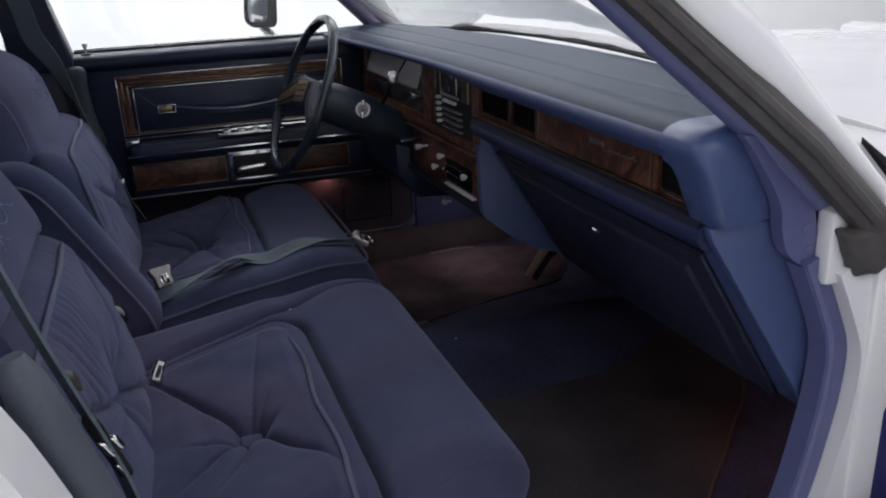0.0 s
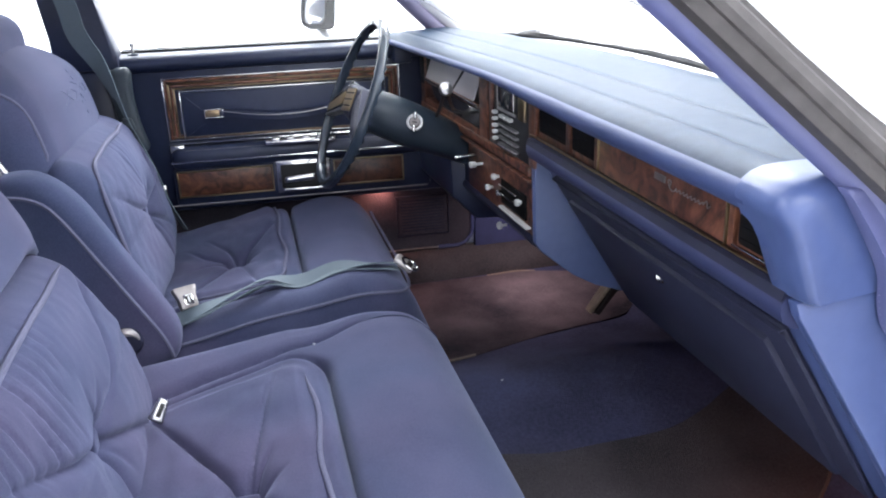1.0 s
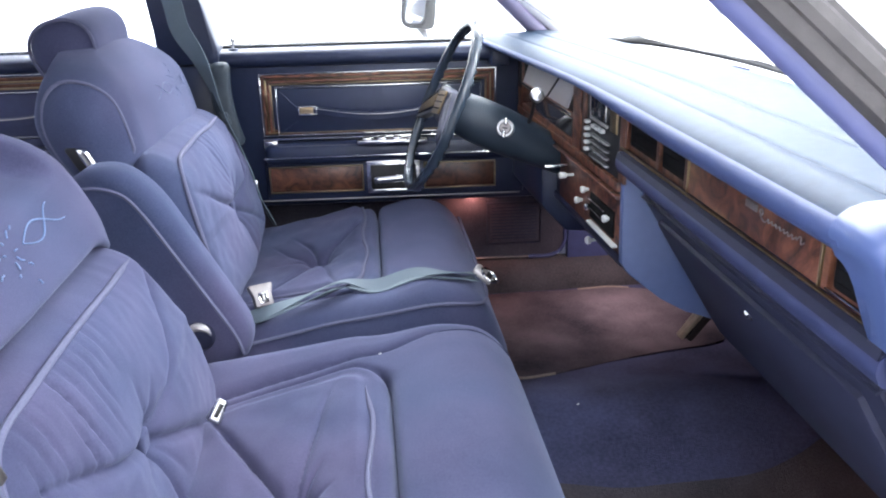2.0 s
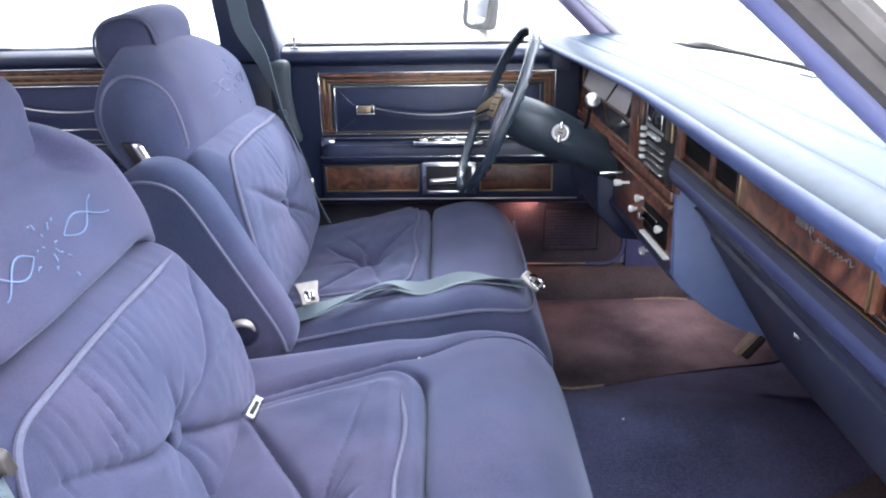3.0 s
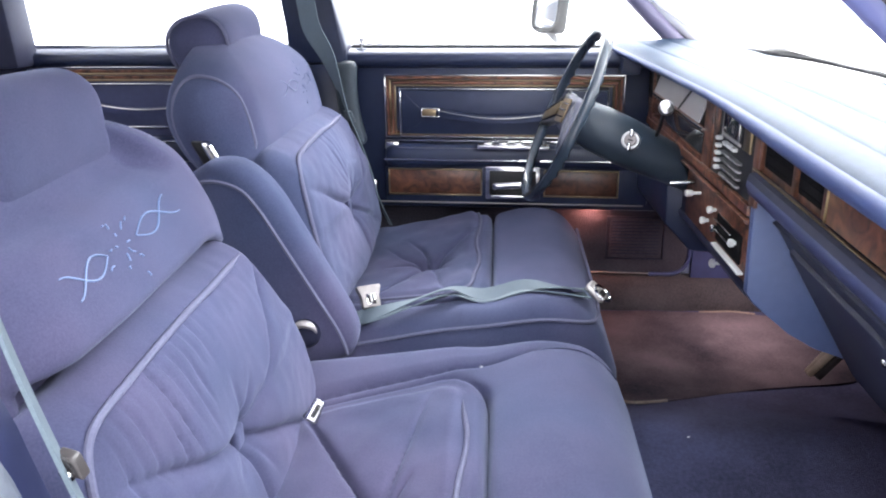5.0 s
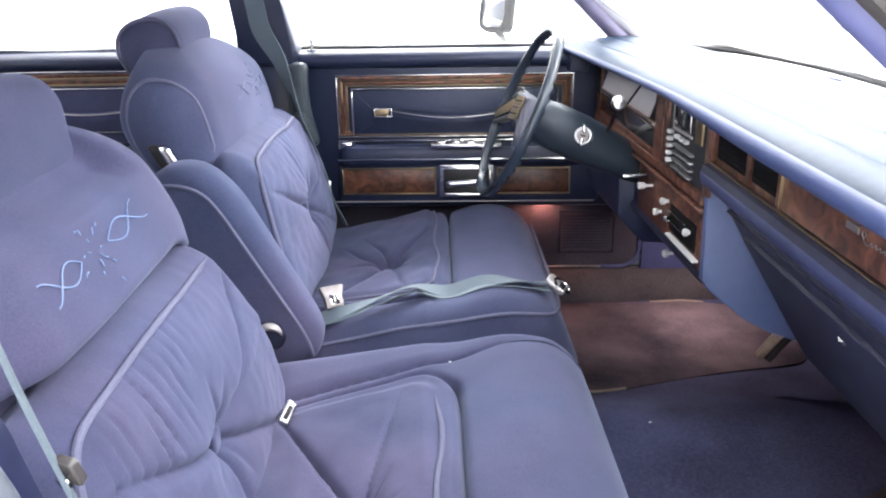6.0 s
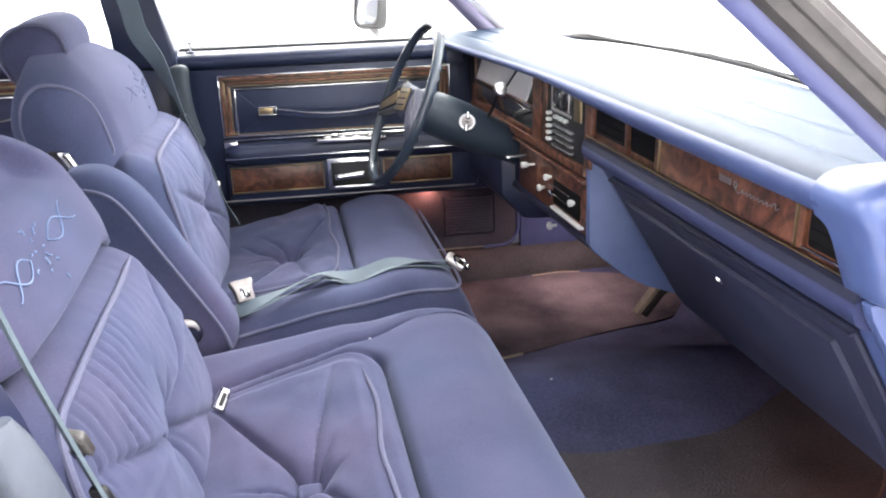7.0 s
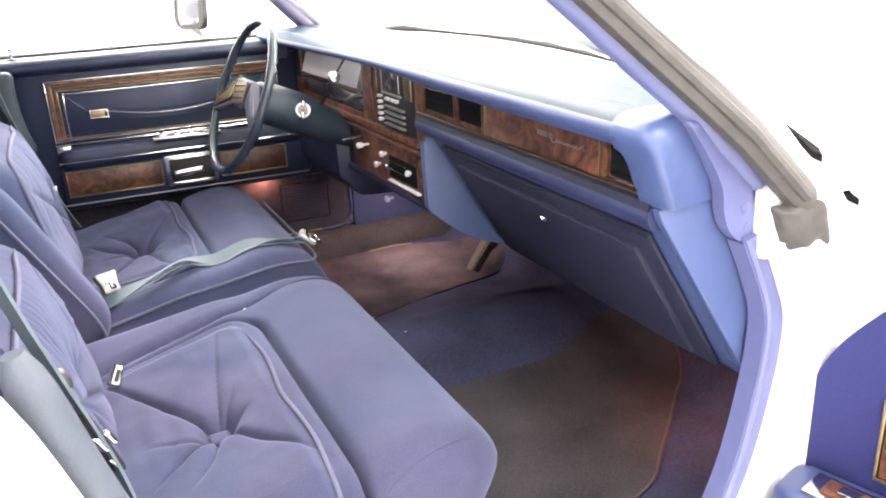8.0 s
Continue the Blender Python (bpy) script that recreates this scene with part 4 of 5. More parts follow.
part("pull_strap", ribbon(strap, 0.016, 0.008, (0, 0, 1)), DARKVINYL, door, "navy padded pull strap")
part("strap_trim", tube([(p[0], p[1] - 0.004, p[2] + 0.004) for p in strap], 0.0009, 5), LEAD, door, "thin bright line on the strap")
part("strap_end", slab(0.092, 0.132, -0.018, -0.006, 0.832, 0.850, 0.002), BRASS, door, "dull gilt strap end")
part("strap_end_edge", panel_frame(0.090, 0.134, 0.830, 0.852, 0.003, -0.018), CHROME, door)
# chrome ledge, arm rest and lower inlay
part("bright_rail", tube([(0.0, -0.010, 0.771), (0.60, -0.010, 0.771)], 0.0035, 8), CHROME, door, "chrome rail")
part("bright_rail", tube([(0.0, -0.0385, 0.731), (0.60, -0.0385, 0.731)], 0.0026, 8), CHROME, door)
part("bright_rail", tube([(0.035, -0.030, 0.757), (0.60, -0.030, 0.757)], 0.0016, 8), DULL, door)
part("rail_end", slab(0.0, 0.034, -0.022, -0.006, 0.752, 0.770, 0.003), CHROME, door)
part("arm_rest", pad((0.315, 0.028, 0.028), 0.022, (30, 8, 8), lambda x, y, z: Vector((0.315 + x, -0.010 + y, 0.736 + z))), DARKVINYL, door, "navy padded arm rest")
sw = part("window_switches", slab(0.225, 0.395, -0.048, -0.020, 0.758, 0.770, 0.003), CHROME, door, "chrome window switch plate")
for k in range(4):
    part("switch", slab(0.240 + 0.036 * k, 0.262 + 0.036 * k, -0.046, -0.026, 0.768, 0.776, 0.003), CHROME, sw)
part("lower_block", slab(0.0, 0.63, -0.026, 0.02, 0.622, 0.712, 0.006), DARKVINYL, door)
for x0, x1 in ((0.012, 0.232), (0.388, 0.556)):
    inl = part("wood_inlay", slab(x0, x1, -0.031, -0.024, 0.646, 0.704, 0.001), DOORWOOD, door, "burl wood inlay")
    part("inlay_edge", panel_frame(x0 - 0.004, x1 + 0.004, 0.642, 0.708, 0.003, -0.030), BRASS, inl, "gilt edge")
cup = part("handle_plate", slab(0.244, 0.376, -0.034, -0.020, 0.634, 0.716, 0.003), CHROME, door, "chrome door release plate")
part("handle_recess", slab(0.254, 0.366, -0.036, -0.030, 0.646, 0.706, 0.003), BLACK, cup)
part("handle", pad((0.040, 0.010, 0.010), 0.008, (12, 4, 6), lambda x, y, z: Vector((0.300 + x, -0.042 + y, 0.672 + z + 0.06 * x))), CHROME, cup, "chrome release handle")
part("handle_lip", slab(0.258, 0.362, -0.052, -0.030, 0.640, 0.650, 0.003), CHROME, cup)
part("lower_moulding", tube([(-0.02, -0.026, 0.622), (0.62, -0.026, 0.622)], 0.002, 8), DULL, door)
# lower carpeted door
corner = [(0.759 - 0.05 * (1 - math.cos(radians(a))), 0.462 - 0.05 * math.sin(radians(a))) for a in range(0, 91, 15)]
part("kick_carpet", extruded([(-0.09, 0.63), (0.759, 0.63)] + corner + [(-0.09, 0.412)], "y", 0.075, 0.12, 0.004), KICK, door, "dark carpeted lower door")
part("kick_edge", tube([(-0.05, 0.071, 0.413), (0.40, 0.071, 0.413), (0.69, 0.071, 0.413)], 0.0024, 6), DULL, door, "bright edge of the lower door")
part("kick_piping", tube([(0.755, 0.073, 0.60)] + [(x, 0.073, z) for x, z in corner] + [(0.66, 0.073, 0.412)], 0.0055, 8), HALFBLUE, door, "deep blue rounded edge of the lower door")
spk = part("speaker_grille", slab(0.552, 0.688, 0.068, 0.076, 0.456, 0.562, 0.003), KICK, door, "dark slotted speaker grille")
part("grille_rim", panel_frame(0.548, 0.692, 0.452, 0.566, 0.0025, 0.070), LEDGE, spk)
for k in range(11):
    part("slot_bar", slab(0.560, 0.680, 0.0665, 0.069, 0.466 + 0.0085 * k, 0.4695 + 0.0085 * k, 0.0008, 1), LEDGE, spk)
lamp = part("courtesy_lamp", slab(0.47, 0.56, 0.015, 0.060, 0.604, 0.612, 0.003), LENS, door, "lit red courtesy lamp")
pane = part("window_glass", slab(-0.085, 0.62, 0.047, 0.051, 0.985, 1.34, 0), GLASS, door, "clear door glass")
pane.visible_shadow = False
glow = bpy.data.lights.new("courtesy_glow", "AREA")
glow.shape, glow.size, glow.size_y, glow.energy, glow.color = "RECTANGLE", 0.07, 0.025, 1.25, (1.0, 0.38, 0.26)
new("courtesy_glow", glow).matrix_world = look((0.285, 0.756, 0.600), (0.30, 0.745, 0.30))
glow = bpy.data.lights.new("footwell_glow", "AREA")
glow.shape, glow.size, glow.size_y, glow.energy, glow.color = "RECTANGLE", 0.06, 0.04, 0.7, (1.0, 0.42, 0.28)
new("footwell_glow", glow).matrix_world = look((0.70, -0.55, 0.535), (0.74, -0.50, 0.3))
fl = thing("footwell_lamp", "small warm lamp under the dashboard", "lamp")
part("lens", slab(0.67, 0.73, -0.57, -0.53, 0.537, 0.541, 0.001), LENS, fl)
glow = bpy.data.lights.new("footwell_glow", "AREA")
glow.shape, glow.size, glow.size_y, glow.energy, glow.color = "RECTANGLE", 0.06, 0.04, 2.0, (1.0, 0.80, 0.76)
new("footwell_glow", glow).matrix_world = look((0.62, 0.56, 0.572), (0.66, 0.58, 0.3))
fl = thing("footwell_lamp", "small warm lamp under the driver's knee panel", "lamp")
part("lens", slab(0.59, 0.65, 0.54, 0.58, 0.574, 0.579, 0.001), LENS, fl)

# ---- rear door on the driver's side ----
rear = thing("rear_door", "closed navy vinyl rear door with wood and chrome striping", "car door", Matrix.Translation((-1.12, 0.735, 0)))
part("panel", slab(0.0, 0.66, 0.0, 0.10, 0.30, 0.955, 0.01), HALFBLUE, rear, "deep blue door panel")
part("upper_roll", extruded([(-0.012, 0.950), (-0.018, 0.960), (-0.016, 0.972), (-0.004, 0.981), (0.03, 0.985), (0.10, 0.985), (0.10, 0.945), (0.0, 0.943)], "x", 0.0, 0.66), DARKVINYL, rear, "navy padded window ledge", 60)
part("window_channel", slab(0.0, 0.66, 0.055, 0.064, 0.984, 0.993, 0.002), CHROME, rear)
for z, mat in ((0.945, CHROME), (0.936, WOOD), (0.929, BRASS), (0.921, WOOD), (0.914, BRASS), (0.905, CHROME)):
    part("moulding", slab(0.02, 0.64, -0.006, 0.002, z - 0.002 - (0.002 if mat is WOOD else 0), z + 0.002 + (0.002 if mat is WOOD else 0), 0.001), mat, rear, {CHROME.name: "chrome moulding", BRASS.name: "gilt moulding"}.get(mat.name, "wood inlay"))
strap = [(0.16 + 0.28 * k / 16, -0.016 - 0.022 * math.sin(math.pi * k / 16), 0.855 - 0.012 * math.sin(math.pi * k / 16)) for k in range(17)]
part("pull_strap", ribbon(strap, 0.018, 0.008, (0, 0, 1)), HALFBLUE, rear, "navy padded pull strap")
part("strap_trim", tube([(p[0], p[1] - 0.004, p[2] + 0.006) for p in strap], 0.0018, 5), LEAD, rear)
part("strap_end", slab(0.12, 0.165, -0.018, -0.004, 0.846, 0.870, 0.002), WOOD, rear, "wood veneered strap end")
part("strap_end_edge", panel_frame(0.118, 0.167, 0.844, 0.872, 0.003, -0.018), CHROME, rear)
part("bright_rail", tube([(0.02, -0.008, 0.800), (0.64, -0.008, 0.800)], 0.0035, 8), CHROME, rear)
part("arm_rest", pad((0.30, 0.03, 0.03), 0.022, (24, 8, 8), lambda x, y, z: Vector((0.33 + x, -0.012 + y, 0.745 + z))), DARKVINYL, rear)
part("bright_rail", tube([(0.02, -0.04, 0.770), (0.64, -0.04, 0.770)], 0.003, 8), CHROME, rear)
pane = part("window_glass", slab(0.02, 0.66, 0.047, 0.051, 0.985, 1.34, 0), GLASS, rear, "clear door glass")
pane.visible_shadow = False

# centre pillar between the two doors, with the belt
post = thing("door_pillar", "navy trimmed pillar between the doors with a belt cover", "pillar")
part("pillar_trim", extruded([(-0.455, 0.955), (-0.452, 1.10), (-0.50, 1.36), (-0.40, 1.36), (-0.345, 1.10), (-0.315, 0.985), (-0.315, 0.955)], "y", 0.70, 0.79, 0.01), DARKVINYL, post, "navy pillar trim")
part("lower_trim", extruded([(-0.455, 0.955), (-0.315, 0.955), (-0.300, 0.80), (-0.292, 0.60), (-0.30, 0.34), (-0.47, 0.34)], "y", 0.705, 0.79, 0.01), DARKVINYL, post)
part("belt_cover", pad((0.024, 0.022, 0.098), 0.018, (6, 6, 14), lambda x, y, z: Vector((-0.315 + x - 0.10 * z + 0.02 * (z / 0.125) ** 2, 0.690 + y, 0.865 + z))), COVER, post, "grey blue belt cover")
strap = spline([(-0.425, 0.674, 1.22), (-0.399, 0.672, 1.102), (-0.388, 0.670, 1.04), (-0.355, 0.668, 0.977), (-0.333, 0.667, 0.912), (-0.312, 0.664, 0.839), (-0.288, 0.660, 0.778), (-0.265, 0.657, 0.709), (-0.250, 0.655, 0.646), (-0.219, 0.655, 0.574)], 5)
twist = [smooth(10, 26, k) for k in range(len(strap))]
part("belt_strap", ribbon(strap, [0.046 - 0.020 * f for f in twist], 0.002, [(1 - 0.55 * f, -0.25 - 0.65 * f, 0.1) for f in twist]), BELT, post, "grey blue belt webbing")
part("belt_loop", pad((0.011, 0.006, 0.014), 0.004, (6, 4, 6), lambda x, y, z: Vector((-0.310 + x - 0.3 * z, 0.660 + y, 0.838 + z))), COVER, post, "grey belt guide loop")
part("belt_latch", slab(-0.268, -0.248, 0.646, 0.658, 0.650, 0.690, 0.003), CHROME, post, "chrome belt tongue")

# ---- door mirror ----
mir = thing("door_mirror", "dark driver's door mirror outside the glass", "mirror", Matrix.Translation((0.168, 0.875, 1.056)) @ Matrix.Rotation(radians(58), 4, "Z") @ Matrix.Rotation(radians(13), 4, "Y") @ Matrix.Scale(0.82, 4))
part("shell", pad((0.030, 0.048, 0.062), 0.022, (8, 12, 12), lambda x, y, z: Vector((x, y, z))), SLAT, mir, "black mirror shell")
part("mirror_glass", slab(-0.0325, -0.0305, -0.040, 0.040, -0.053, 0.053, 0.001), MIRROR, mir, "silvered mirror glass")
part("rim", tube([(-0.031, math.copysign(abs(math.cos(a)) ** 0.5, math.cos(a)) * 0.042, math.copysign(abs(math.sin(a)) ** 0.5, math.sin(a)) * 0.056) for a in [2 * math.pi * (k + 0.5) / 36 for k in range(36)]], 0.0075, 8, True), SLAT, mir)
part("stalk", tube([(0.0, 0, -0.06), (0.0, -0.03, -0.085), (0, -0.05, -0.115)], 0.014, 8), STEEL, mir)

# ---- passenger's door, swung open ----
pdoor = thing("open_front_door", "open passenger door with blue panel and wood trimmed arm rest", "car door", Matrix.Translation((0.64, -0.79, 0)) @ Matrix.Rotation(radians(-75), 4, "Z"))
part("door_shell", slab(0.02, 1.05, 0.03, 0.14, 0.28, 0.95, 0.02), PAINT, pdoor, "white painted door shell")
outline = [(1.03, 0.93), (1.03, 0.32), (0.0, 0.32)] + [(p.x, p.y) for p in spline([(-0.001, 0.40, 0), (0.003, 0.48, 0), (0.010, 0.55, 0), (0.030, 0.63, 0), (0.070, 0.70, 0), (0.14, 0.77, 0), (0.24, 0.83, 0), (0.34, 0.93, 0)], 4)]
part("door_panel", extruded(outline, "y", 0.0, 0.030, 0.005), DOORBLUE, pdoor, "blue door panel")
arm = part("arm_pocket", pad((0.28, 0.045, 0.055), 0.02, (24, 8, 8), lambda x, y, z: Vector((0.295 + x, -0.040 + y, 0.425 + z))), VINYL, pdoor, "blue padded arm rest pocket")
part("switch_plate", slab(0.055, 0.30, -0.075, -0.020, 0.478, 0.484, 0.002), CHROME, arm, "chrome switch plate")
part("plate_inlay", slab(0.075, 0.28, -0.065, -0.030, 0.482, 0.487, 0.001), WOOD, arm, "wood inlay")
for k in range(3):
    part("switch", slab(0.095 + 0.05 * k, 0.125 + 0.05 * k, -0.058, -0.038, 0.486, 0.492, 0.002), CHROME, arm)
inl = part("wood_inlay", slab(0.125, 0.90, -0.008, 0.002, 0.505, 0.615, 0.001), WOOD, pdoor, "burl wood inlay")
part("inlay_edge", panel_frame(0.119, 0.906, 0.499, 0.621, 0.005, -0.006), BRASS, inl, "gilt edge")

# ---- seats ----


def pad_edge(x, u):
    """Distance outside the tufted pad's rounded front inboard corner (negative inside)."""
    r = 0.065
    a, b = x - 0.010, (u - 0.214 - 0.17 * min(0.0, x)) * 0.986
    a, b = a + r, b + r
    return math.hypot(max(a, 0.0), max(b, 0.0)) + min(max(a, b), 0.0) - r


def cushion_top(x, u, drv):
    """Height of the seat cushion's upper face."""
    inboard = smooth(0.22, 0.31, u)
    roll = 0.030 * bell(x - 0.125, 0.085) * (1 - (0.0 if drv else 0.35) * inboard)
    z = 0.588 + roll - 0.20 * max(0.0, -0.02 - x)
    z += (0.010 if drv else 0.004) * smooth(0.20, 0.26, u) * smooth(0.05, -0.05, x)
    z += (0.0 if drv else 0.07) * max(0.0, -0.02 - x) * inboard
    bx, bu = -0.100, (-0.080 if not drv else -0.02)
    r = math.hypot((x - bx), (u - bu))
    edge = pad_edge(x, u)
    inner = smooth(0.0, -0.035, edge)
    z += inner * 0.016 * (1 - bell(r, 0.14))
    z -= 0.034 * bell(r, 0.026)
    for a, deep, reach, wave in ((60, 0.010, 0.07, 0), (79, 0.008, 0.27, 0), (121, 0.016, 0.28, 0), (180, 0.008, 0.09, 1), (226, 0.015, 0.14, 1), (248, 0.012, 0.14, 1), (300, 0.016, 0.20, 0), (20, 0.006, 0.05, 1)):
        ca, sa = math.cos(radians(a)), math.sin(radians(a))
        along = (x - bx) * ca + (u - bu) * sa
        off = -(x - bx) * sa + (u - bu) * ca + wave * 0.008 * math.sin(along * 24 + a) + 0.25 * wave * along * along
        if along > 0:
            fade = inner * deep * smooth(reach * 1.25, reach * 0.35, along)
            z -= fade * (1.25 * math.exp(-math.hypot(off, 0.0008) / (0.0030 + 0.003 * along)) + 0.28 * math.exp(-abs(off) / (0.010 + 0.05 * along)))
    z += inner * (0.004 * noise.noise((x * 14, u * 14, 2.0 + drv)) + 0.0016 * noise.noise((x * 40, u * 22, 5.0 + drv)))
    # gap round the tufted pad, deepest before the front roll
    front = smooth(0.215, 0.17, u) * smooth(-0.06, 0.0, x)
    off = edge - 0.021
    z -= 0.009 * (1 - front) * math.exp(-(abs(edge - 0.017) / 0.0058) ** 1.6)
    z -= front * (0.012 * math.exp(-abs(off) / (0.013 if off < 0 else 0.006)) + 0.030 * math.exp(-abs(off) / 0.0026))
    z += 0.006 * bell(edge - 0.001, 0.012)
    z += 0.002 * noise.noise((x * 9, u * 9, 7.0))
    if not drv:
        # tucked seam between the pad and the inboard bolster
        off = u - (0.252 + 0.13 * min(0.0, x) + 0.028 * smooth(0.0, 0.12, x))
        z -= 0.011 * math.exp(-abs(off) / 0.0036) * smooth(0.16, 0.04, x)
        z += 0.005 * smooth(0.0, 0.025, off) * smooth(0.20, 0.05, x)
    return z


def seat(side, yc, half_w, drv):
    """One front seat; u runs from its middle towards the car's middle."""
    def w(x, u, z):
        return Vector((x, yc - side * u, z))
    name = "driver" if drv else "passenger"
    s = thing("front_seat", f"blue velour {name} seat, button tufted and piped", "car seat", group="front seats")

    def cush(x, u, z):
        x += -0.045
        t = smooth(-0.02, 0.10, z)
        uu = u * (1 + 0.02 * bell(z, 0.06))
        top = cushion_top(x, u, drv)
        zz = 0.485 + z
        if z > 0:
            zz = 0.485 + z + t * (top - 0.605)
        nose = smooth(0.10, 0.24, x) * 0.03 * bell(z + 0.02, 0.07)
        if not drv:
            # the outboard front corner is well rounded and tucks under
            nose -= smooth(0.0, 0.20, x) * (0.012 * smooth(-0.27, -0.355, u) + 0.085 * smooth(-0.12, -0.34, u) * smooth(0.085, -0.05, z))
        return w(x + nose, uu, zz)

    def skin_top(x, u, up):
        """A point on the cushion's upper skin, also over its rounded sides."""
        out = max(0.0, abs(u) - (half_w - 0.062))
        return cush(x + 0.045, u, 0.058 + math.sqrt(max(0.0, 0.062 ** 2 - out ** 2))) + Vector((0, 0, up))
    part("cushion", pad((0.275, half_w, 0.12), 0.062, (230, 220, 20), cush), CLOTH, s, "tufted blue velour cushion", 80)
    part("base", slab(-0.28, 0.17, yc - half_w + 0.04, yc + half_w - 0.04, 0.34, 0.40, 0.01), BLACK, s, "black seat base")
    # piping of the tufted pad
    run = []
    for k in range(80):
        ray = radians(-70 + 214 * k / 79)
        x, u, d = -0.11, 0.06, 0.0
        while pad_edge(x, u) < -0.012 and u > -half_w + 0.03 and x > -0.27:
            d += 0.002
            x, u = -0.11 + d * math.cos(ray), 0.06 + d * math.sin(ray)
        run.append((x, u))
    first = run[0][1]
    run = [(-0.002, -half_w + 0.003 + (first + half_w - 0.003) * k / 24) for k in range(24)] + run
    run = eased([(x + 0.0045 * math.sin(u * 27 + 0.8) * smooth(-0.03, -0.005, x), u, 0.0) for x, u in run], 2)
    line = [skin_top(p[0], p[1], 0.0018) for p in run]
    if not drv:
        line = line[:len(line) * 62 // 100]
    part("piping", tube(line, [0.0031 * smooth(1.0, 0.86, k / len(line)) + 0.0005 for k in range(len(line))], 8), PIPING, s, "paler blue piping")
    r = 0.062
    q = r * 0.90 + 0.0015
    band = [(-0.22 + 0.433 * k / 30, half_w - r + q) for k in range(31)] + [(0.275 - r + q * math.sin(a), half_w - r + q * math.cos(a)) for a in [math.pi / 2 * k / 8 for k in range(1, 9)]]
    band += [(0.275 - r + q, half_w - r - 0.50 * k / 20) for k in range(1, 21)]
    if drv:
        part("seam", tube(eased([cush(x, u, 0.104) + Vector((0.001, 0, 0.001)) for x, u in band], 4), 0.0032, 6), PIPING, s, "paler blue side seam")
    if not drv:
        top = []
        for k in range(60):
            x = -0.235 + 0.46 * k / 59
            u = 0.252 + 0.13 * min(0.0, x) + 0.028 * smooth(0.0, 0.12, x)
            p = on_pad((0.275, half_w, 0.12), 0.062, x + 0.045, u, 0.20 - 0.12 * smooth(0.14, 0.225, x))
            top.append(cush(p.x, p.y, p.z) + Vector((0.0005, 0, 0.0022)))
        part("seam", tube(eased(top, 2), 0.0014, 6), CLOTH, s, "thin piped seam beside the tufted pad")
    turned = []
    box, r = (0.275, half_w, 0.12), 0.0625
    for k in range(25):
        x, a = -0.02 + 0.20 * k / 24, radians(80 - 48 * (k / 24) ** 0.8)
        turned.append(cush(*on_pad(box, r, x + 0.045, -half_w + r - 0.2 * math.sin(a), 0.12 - r + 0.2 * math.cos(a))))
    for k in range(1, 13):
        a, b = radians(32), radians(95 * k / 12)
        turned.append(cush(*on_pad(box, r, 0.275 - r + 0.012 * k / 12 + 0.2 * math.sin(b), -half_w + r - 0.2 * math.sin(a) * math.cos(b), 0.12 - r + 0.2 * math.cos(a) * math.cos(b))))
    turned = eased(turned, 2)
    part("seam", tube(turned, 0.0017, 6), CLOTH, s, "side panel seam")
    bx, bu = -0.100, (-0.080 if not drv else -0.02)
    part("button", pad((0.016, 0.016, 0.006), 0.005, (6, 6, 4), lambda x, y, z: w(bx + x, bu + y, cushion_top(bx, bu, drv) + 0.006 + z)), CLOTH, s, "covered button")

    # lower back: a loose tufted pillow, v runs across it towards the driver's side
    v0, v1, lift = (-0.305, 0.300, 0.052) if drv else (-0.358, 0.278, 0.0)
    pc, ph = (v0 + v1) / 2, (v1 - v0) / 2
    hx, hz, rr = 0.078, 0.162, 0.052
    bz, bv = 0.640, (0.025 if drv else -0.036)
    apex = Vector((v1 - 0.030, 0.786))

    def lumbar(x, v, z):
        vv, zz = pc + v, 0.662 + z
        f = z / hz
        X = -0.352 + x - 0.30 * max(0.0, z - 0.02) + 0.24 * max(0.0, -z)
        up = 0.012 * bell(vv + 0.06, 0.16) * smooth(0.2, 1.0, f) - (0.62 * max(0.0, 0.03 - x) + 1.2 * max(0.0, -0.002 - x)) * smooth(0.2, 0.75, f)
        if x > 0:
            X += 0.010 * (1 - (v / ph) ** 4) * (1 - f ** 4)
            r = math.hypot(vv - bv, zz - bz)
            X += 0.010 * smooth(0.02, 0.10, r) * bell(r - 0.10, 0.10) - 0.024 * bell(r, 0.024)
            for a, deep, reach, wave in ((333, 0.015, 0.20, 0.2), (62, 0.005, 0.08, 1), (95, 0.006, 0.09, 1), (158, 0.016, 0.28, 0.3), (200, 0.005, 0.06, 1), (268, 0.014, 0.13, 0.5), (300, 0.005, 0.08, 1)):
                ca, sa = math.cos(radians(a)), math.sin(radians(a))
                al = (vv - bv) * ca + (zz - bz) * sa
                off = -(vv - bv) * sa + (zz - bz) * ca + wave * 0.006 * math.sin(al * 30 + a)
                if al > 0:
                    X -= (1.2 if drv else 1.6) * deep * math.exp(-math.hypot(off, 0.0018) / (0.0042 + 0.010 * al)) * smooth(reach * 1.2, reach * 0.4, al)
            # long seam from the far top corner down to the button
            s = Vector((vv, zz)) - Vector((bv, bz))
            d = apex - Vector((bv, bz))
            al = s.dot(d) / d.length_squared
            off = (s.x * d.y - s.y * d.x) / d.length - 0.018 * math.sin(math.pi * max(0.0, min(1.0, al)))
            if 0 < al < 1.1:
                X -= 0.015 * math.exp(-abs(off) / 0.0045) * smooth(1.1, 0.9, al)
